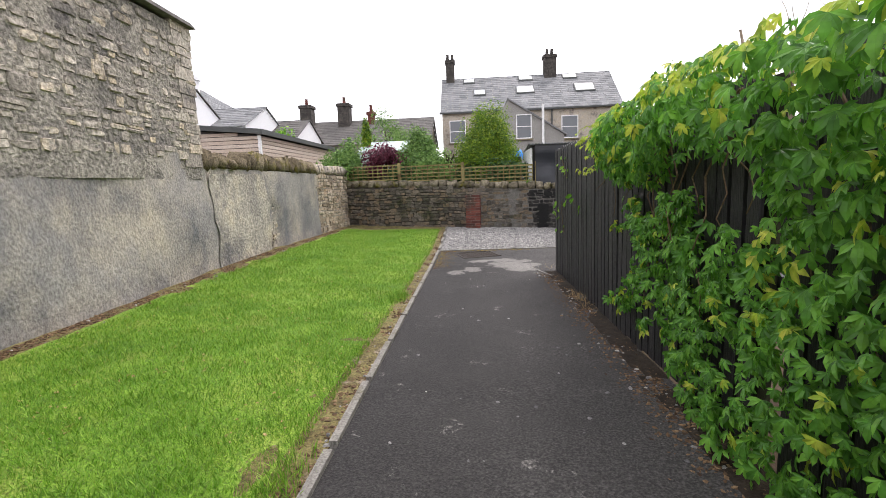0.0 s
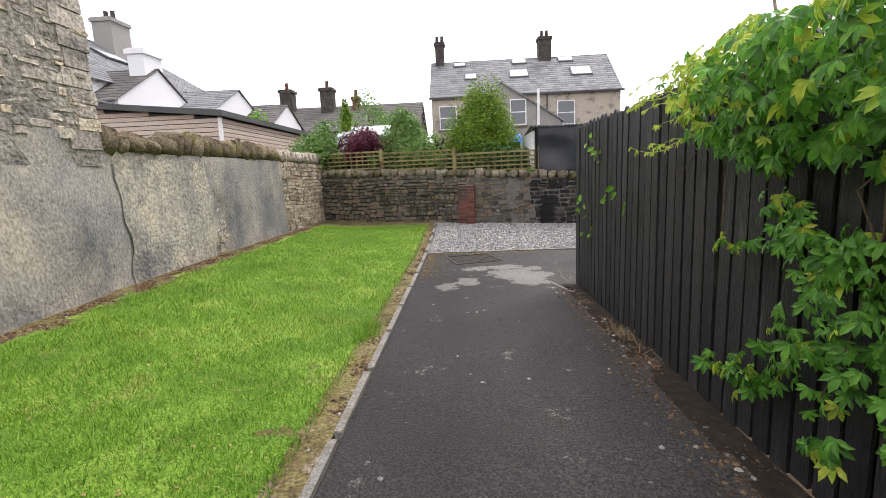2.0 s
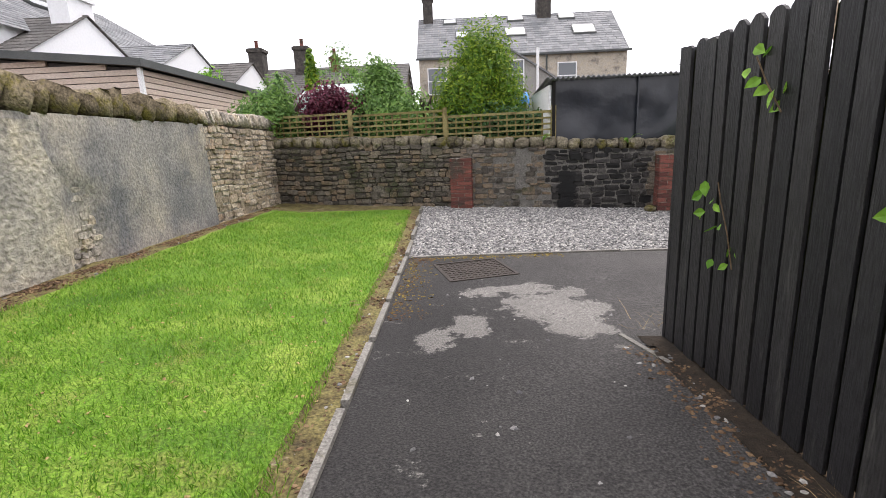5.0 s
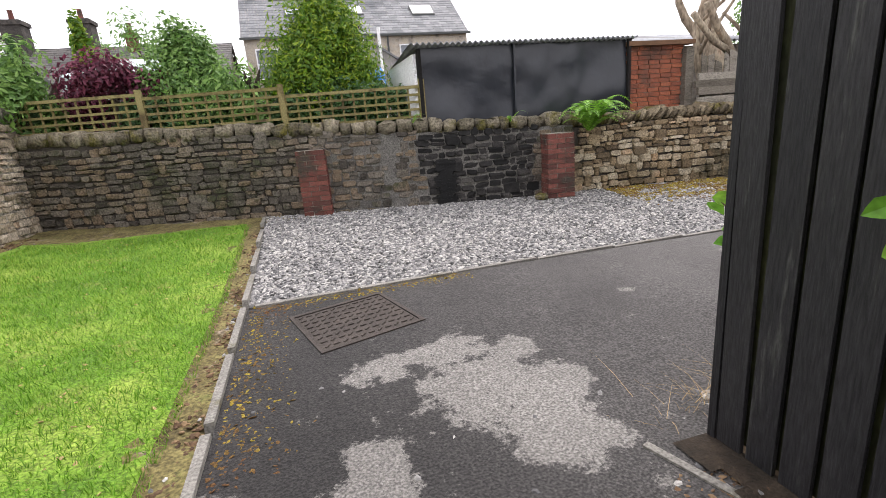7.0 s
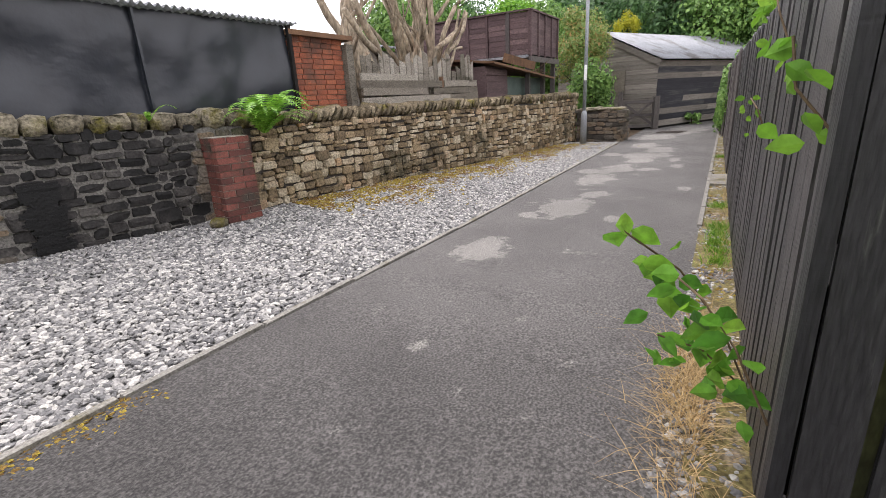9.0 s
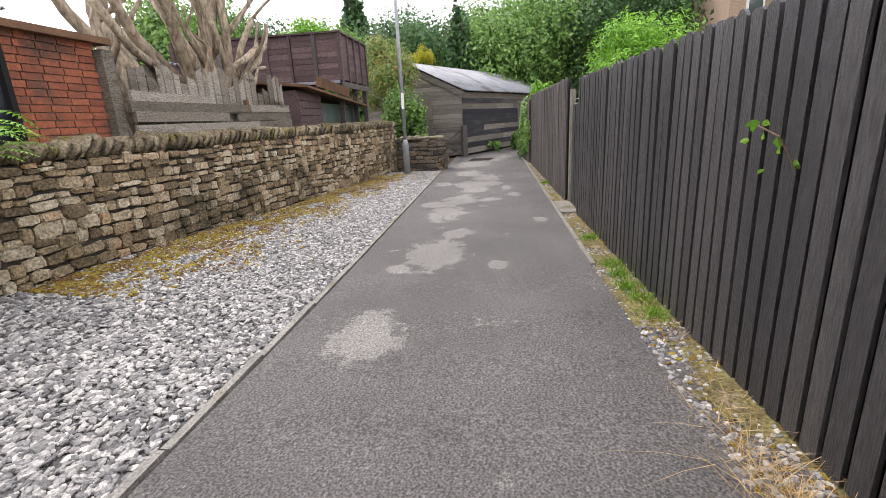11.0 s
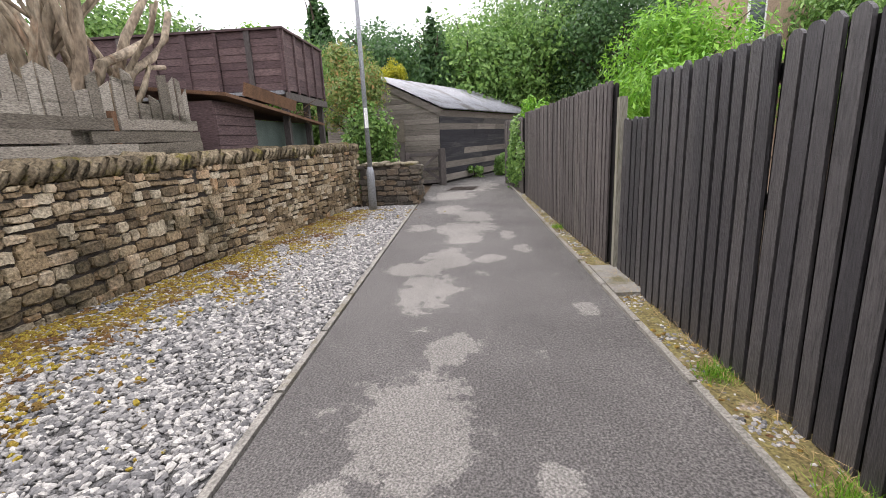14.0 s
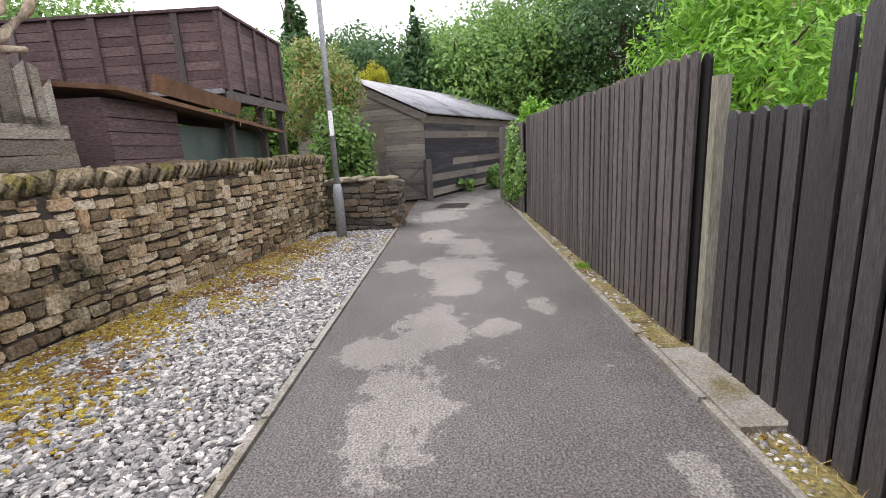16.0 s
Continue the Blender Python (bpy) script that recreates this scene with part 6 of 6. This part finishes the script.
def sprig(label, pts, n, seed, me, facing, size=1.0):
    th = thing("bramble_sprig", label, "bramble", group="sprigs growing through the fence")
    r = random.Random(seed)
    g_ = Geo()
    g_.tube(pts, [0.004] * len(pts), 5)
    part("stem", g_, M["stem"], th)
    for i in range(n):
        s = (i + 0.6) / n * (len(pts) - 1)
        a, b = Vector(pts[int(s)]), Vector(pts[min(len(pts) - 1, int(s) + 1)])
        p = a.lerp(b, s - int(s))
        for k in range(3):
            ob = new("leaf", me)
            ob.parent = th
            ob.matrix_basis = Matrix.Translation(p + Vector((r.uniform(-0.1, 0.1), r.uniform(-0.02, 0.09) if abs(facing - 90) < 1 else 0.0, r.uniform(-0.08, 0.08)))) @ pose(0, 0, 0, 0, 0, facing + r.uniform(-50, 50)) @ pose(0, 0, 0, r.uniform(-70, -10), (k - 1) * 62 + r.uniform(-15, 15), 0) @ Matrix.Scale(size * r.uniform(0.7, 1.25), 4)


sprig("green bramble shoot arching from the fence foot", [(1.95, 7.72, 0.12), (1.98, 7.85, 0.4), (1.92, 8.0, 0.62), (1.8, 8.18, 0.78)], 8, 1, OV, 90, 1.45)
sprig("green bramble leaves low by the fence", [(2.05, 7.72, 0.1), (2.0, 7.9, 0.28), (1.9, 8.05, 0.36)], 7, 2, OVD, 90, 1.45)
sprig("leafy shoots poking through fence boards", [(2.5, 7.71, 1.3), (2.6, 7.78, 1.5), (2.75, 7.8, 1.62)], 4, 3, OV, 90, 0.8)
sprig("leafy shoots poking through fence boards", [(3.3, 7.71, 0.95), (3.35, 7.77, 1.1), (3.5, 7.8, 1.15)], 3, 4, OV, 90, 0.7)
sprig("leafy tendril climbing the black fence end", [(1.32, 6.95, 0.6), (1.31, 7.0, 0.78), (1.315, 7.1, 0.95), (1.32, 7.15, 1.05)], 5, 5, OV, -90, 1.0)
sprig("leafy tendril climbing the black fence end", [(1.32, 6.7, 1.4), (1.3, 6.8, 1.55), (1.28, 6.85, 1.66)], 3, 6, OV, -90, 1.0)
sprig("small leafy shoot between boards", [(1.32, 5.9, 1.0), (1.24, 5.88, 1.12), (1.22, 5.85, 1.02)], 3, 8, OV, -90, 1.1)

sprig("leafy shoots poking through fence boards", [(1.62, 7.7, 1.12), (1.64, 7.78, 1.22), (1.66, 7.8, 1.34)], 4, 9, OV, 90, 1.0)
sprig("green bramble shoot arching from the fence foot", [(1.58, 7.72, 0.3), (1.62, 7.82, 0.5), (1.68, 7.92, 0.62), (1.78, 8.02, 0.66)], 6, 10, OVD, 90, 1.3)

# ---------- grass, gravel, litter ----------
def blades(n, where, hmin, hmax, lean, width, seed):
    r = np.random.default_rng(seed)
    geo = Geo()
    k = 0
    while k < n:
        x, y = where(r)
        z = gz(x, y) - 0.005
        h = r.uniform(hmin, hmax)
        a = r.uniform(0, 6.283)
        dx, dy = math.cos(a), math.sin(a)
        lx, ly = r.normal(0, lean) * h, r.normal(0, lean) * h
        w = width * r.uniform(0.6, 1.3)
        b = len(geo.v)
        geo.v += [(x - dx * w, y - dy * w, z), (x + dx * w, y + dy * w, z), (x + lx * 0.45 + dx * w * 0.7, y + ly * 0.45 + dy * w * 0.7, z + h * 0.6), (x + lx * 0.45 - dx * w * 0.7, y + ly * 0.45 - dy * w * 0.7, z + h * 0.6), (x + lx, y + ly, z + h * 0.95)]
        geo.f += [(b, b + 1, b + 2, b + 3), (b + 3, b + 2, b + 4)]
        k += 1
    return geo


def lawn_spot(r):
    while True:
        y = 0.5 + 13.0 * r.random() ** 1.5
        x = r.uniform(-4.2, -1.0)
        edge = -0.98 + 0.09 * noise.noise(Vector((y * 2.3, 5, 0)))
        if x < edge and x > wall_x(y) + 0.34 + 0.12 * noise.noise(Vector((y * 2, 0, 0))):
            return x, y


tagged(part("grass", blades(170000, lawn_spot, 0.02, 0.055, 0.6, 0.0026, 2), M["grass"]), "short bright green lawn grass", "grass", kind="stuff")


def tuft_spot(r):
    c = r.integers(0, 9)
    cx, cy = ((-0.98, 2.0), (5.0, 7.86), (5.6, 7.85), (4.4, 7.84), (4.7, 7.84), (6.6, 7.86), (-1.0, 6.0), (11.2, 7.9), (5.3, 7.85))[c]
    return cx + r.normal(0, 0.06), cy + r.normal(0, 0.14) if cx < 2 else cy + r.normal(0, 0.05)


tagged(part("grass_tufts", blades(2500, tuft_spot, 0.03, 0.1, 0.5, 0.003, 3), M["grass"]), "small green tufts at the path edges", "grass", kind="stuff")


def straw_spot(r):
    if r.random() < 0.6:
        return r.normal(2.35, 0.4), 7.86 + abs(r.normal(0, 0.09))
    return (r.uniform(1.5, 12), 7.76 + abs(r.normal(0, 0.07))) if r.random() < 0.5 else (1.3 - abs(r.normal(0, 0.05)), r.normal(5.6, 0.25)) if r.random() < 0.25 else (r.uniform(4, 12), 7.8)


tagged(part("dead_grass", blades(2600, straw_spot, 0.04, 0.11, 1.6, 0.002, 4), M["straw"]), "straw-coloured dead grass lying at the fence foot", "dead grass", kind="stuff")


def strew(name, label, n, where, smin, smax, material, seed, flat=0.6, category="gravel", lift=0.3):
    r = np.random.default_rng(seed)
    # a flattish worn pebble: a wide ring, a narrower ring above it and a cap
    ang = np.arange(6) * math.pi / 3
    ring = np.stack([np.cos(ang), np.sin(ang), 0 * ang], 1)
    cub = np.concatenate([ring * 0.8 + (0, 0, -0.9), ring, ring * 0.62 + (0, 0, 0.8)])
    cf = [tuple(range(12, 18))] + [(a + i, a + (i + 1) % 6, a + 6 + (i + 1) % 6, a + 6 + i) for a in (0, 6) for i in range(6)]
    geo = Geo()
    for k in range(n):
        x, y = where(r)
        s = r.uniform(smin, smax)
        v = (cub + r.normal(0, 0.1, cub.shape)) * s * 0.55 * np.array((1.2, 0.85, flat))
        q = Euler((r.normal(0, 0.34), r.normal(0, 0.34), r.uniform(0, 6.28))).to_matrix()
        v = v @ np.array(q).T + np.array((x, y, gz(x, y) - 0.012 + s * flat * lift + r.uniform(0, 0.008)))
        b = len(geo.v)
        geo.v += [tuple(p) for p in v]
        geo.f += [tuple(i + b for i in f) for f in cf]
    return tagged(part(name, geo, material), label, category, kind="stuff")


def gravel_spot(r):
    while True:
        x = KX + 0.01 + 15.3 * r.random() ** 1.05
        y = r.uniform(10.5, 13.9)
        if y < wall_y(x) - 0.0 and not (x > 13.2 and y > wall_y(x)):
            return x, y


strew("gravel_stones", "loose angular grey and white limestone chippings", 72000, gravel_spot, 0.018, 0.05, M["pebble"], 5, flat=0.42)


def verge_spot(r):
    return (r.uniform(1.5, 18), 7.72 + 0.3 * r.random())


strew("verge_stones", "small pale stones scattered on the verge", 6500, verge_spot, 0.012, 0.04, M["pebble"], 6)


def litter_spot(r):
    u = r.random()
    if u < 0.55:
        return 1.3 - abs(r.normal(0, 0.13)), r.uniform(-1, 7.6)
    if u < 0.9:
        y = r.uniform(0, 14)
        return wall_x(y) + 0.06 + abs(r.normal(0, 0.12)), y
    return KX - 0.05 - abs(r.normal(0, 0.08)), r.uniform(0, 13)


strew("litter", "brown dead leaves, twigs and crumbs of bark", 21000, litter_spot, 0.008, 0.036, M["deadleaf"], 7, flat=0.3, category="litter")


def pale_spot(r):
    u = r.random()
    if u < 0.4:
        return 1.26 - abs(r.normal(0, 0.09)), r.uniform(1, 7.6)
    if u < 0.6:
        return KX - 0.05 - abs(r.normal(0, 0.06)), r.uniform(0.5, 12)
    if u < 0.75:
        y = r.uniform(2, 14)
        return wall_x(y) + 0.1 + abs(r.normal(0, 0.1)), y
    return r.uniform(-0.7, 1.2), r.uniform(1, 9) 


strew("pale_stones", "stray pale stones along the edges", 420, pale_spot, 0.01, 0.035, M["pebble"], 8)


def moss_spot(r):
    while True:
        x = r.uniform(4.5, 14)
        y = wall_y(x) - 0.04 - abs(r.normal(0, 0.6)) * (0.6 + 0.5 * math.sin(x * 1.3) ** 2)
        if noise.noise(Vector((x * 1.6, y * 3.0, 2))) + 0.6 * noise.noise(Vector((x * 6, y * 9, 4))) > -0.42 + 0.3 * (wall_y(x) - y):
            return x, y


strew("moss_clumps", "brown and yellow moss cushions among the gravel", 19000, moss_spot, 0.015, 0.05, M["moss"], 9, flat=0.5, category="moss", lift=0.42)


def lawn_fleck(r):
    while True:
        x, y = lawn_spot(r)
        if noise.noise(Vector((x * 1.2, y * 1.2, 8))) > -0.1:
            return x, y


strew("lawn_flecks", "dry clippings and dead leaves scattered over the lawn", 2200, lawn_fleck, 0.008, 0.026, M["straw"], 15, flat=0.25, category="litter", lift=1.6)


def verge_moss(r):
    return r.uniform(2.5, 18), 7.7 + 0.3 * r.random() ** 1.3


strew("verge_moss", "yellow moss cushions along the fence foot", 1200, verge_moss, 0.015, 0.04, M["moss"], 12, flat=0.45, category="moss", lift=0.6)


def edge_moss(r):
    return (r.uniform(-0.75, 1.2), 10.36 + r.normal(0, 0.06)) if r.random() < 0.5 else (KX + 0.03 + abs(r.normal(0, 0.16)), r.uniform(8.2, 10.4))


strew("lane_moss", "thin moss on the tarmac by the edging", 3400, edge_moss, 0.01, 0.036, M["moss"], 13, flat=0.2, category="moss", lift=0.3)
g_ = Geo()
u = UNITS[3]
m = pose(3.3, 12.78, gz(3.3, 12.8) + 0.05, 0, 0, 20) @ Matrix.Diagonal((0.16, 0.12, 0.1, 1))
g_.add([m @ Vector(p) for p in u.v], u.f)
tagged(part("loose_stone", g_, M["coping"], smooth=True), "loose tan stone at the foot of the pier", "stone")
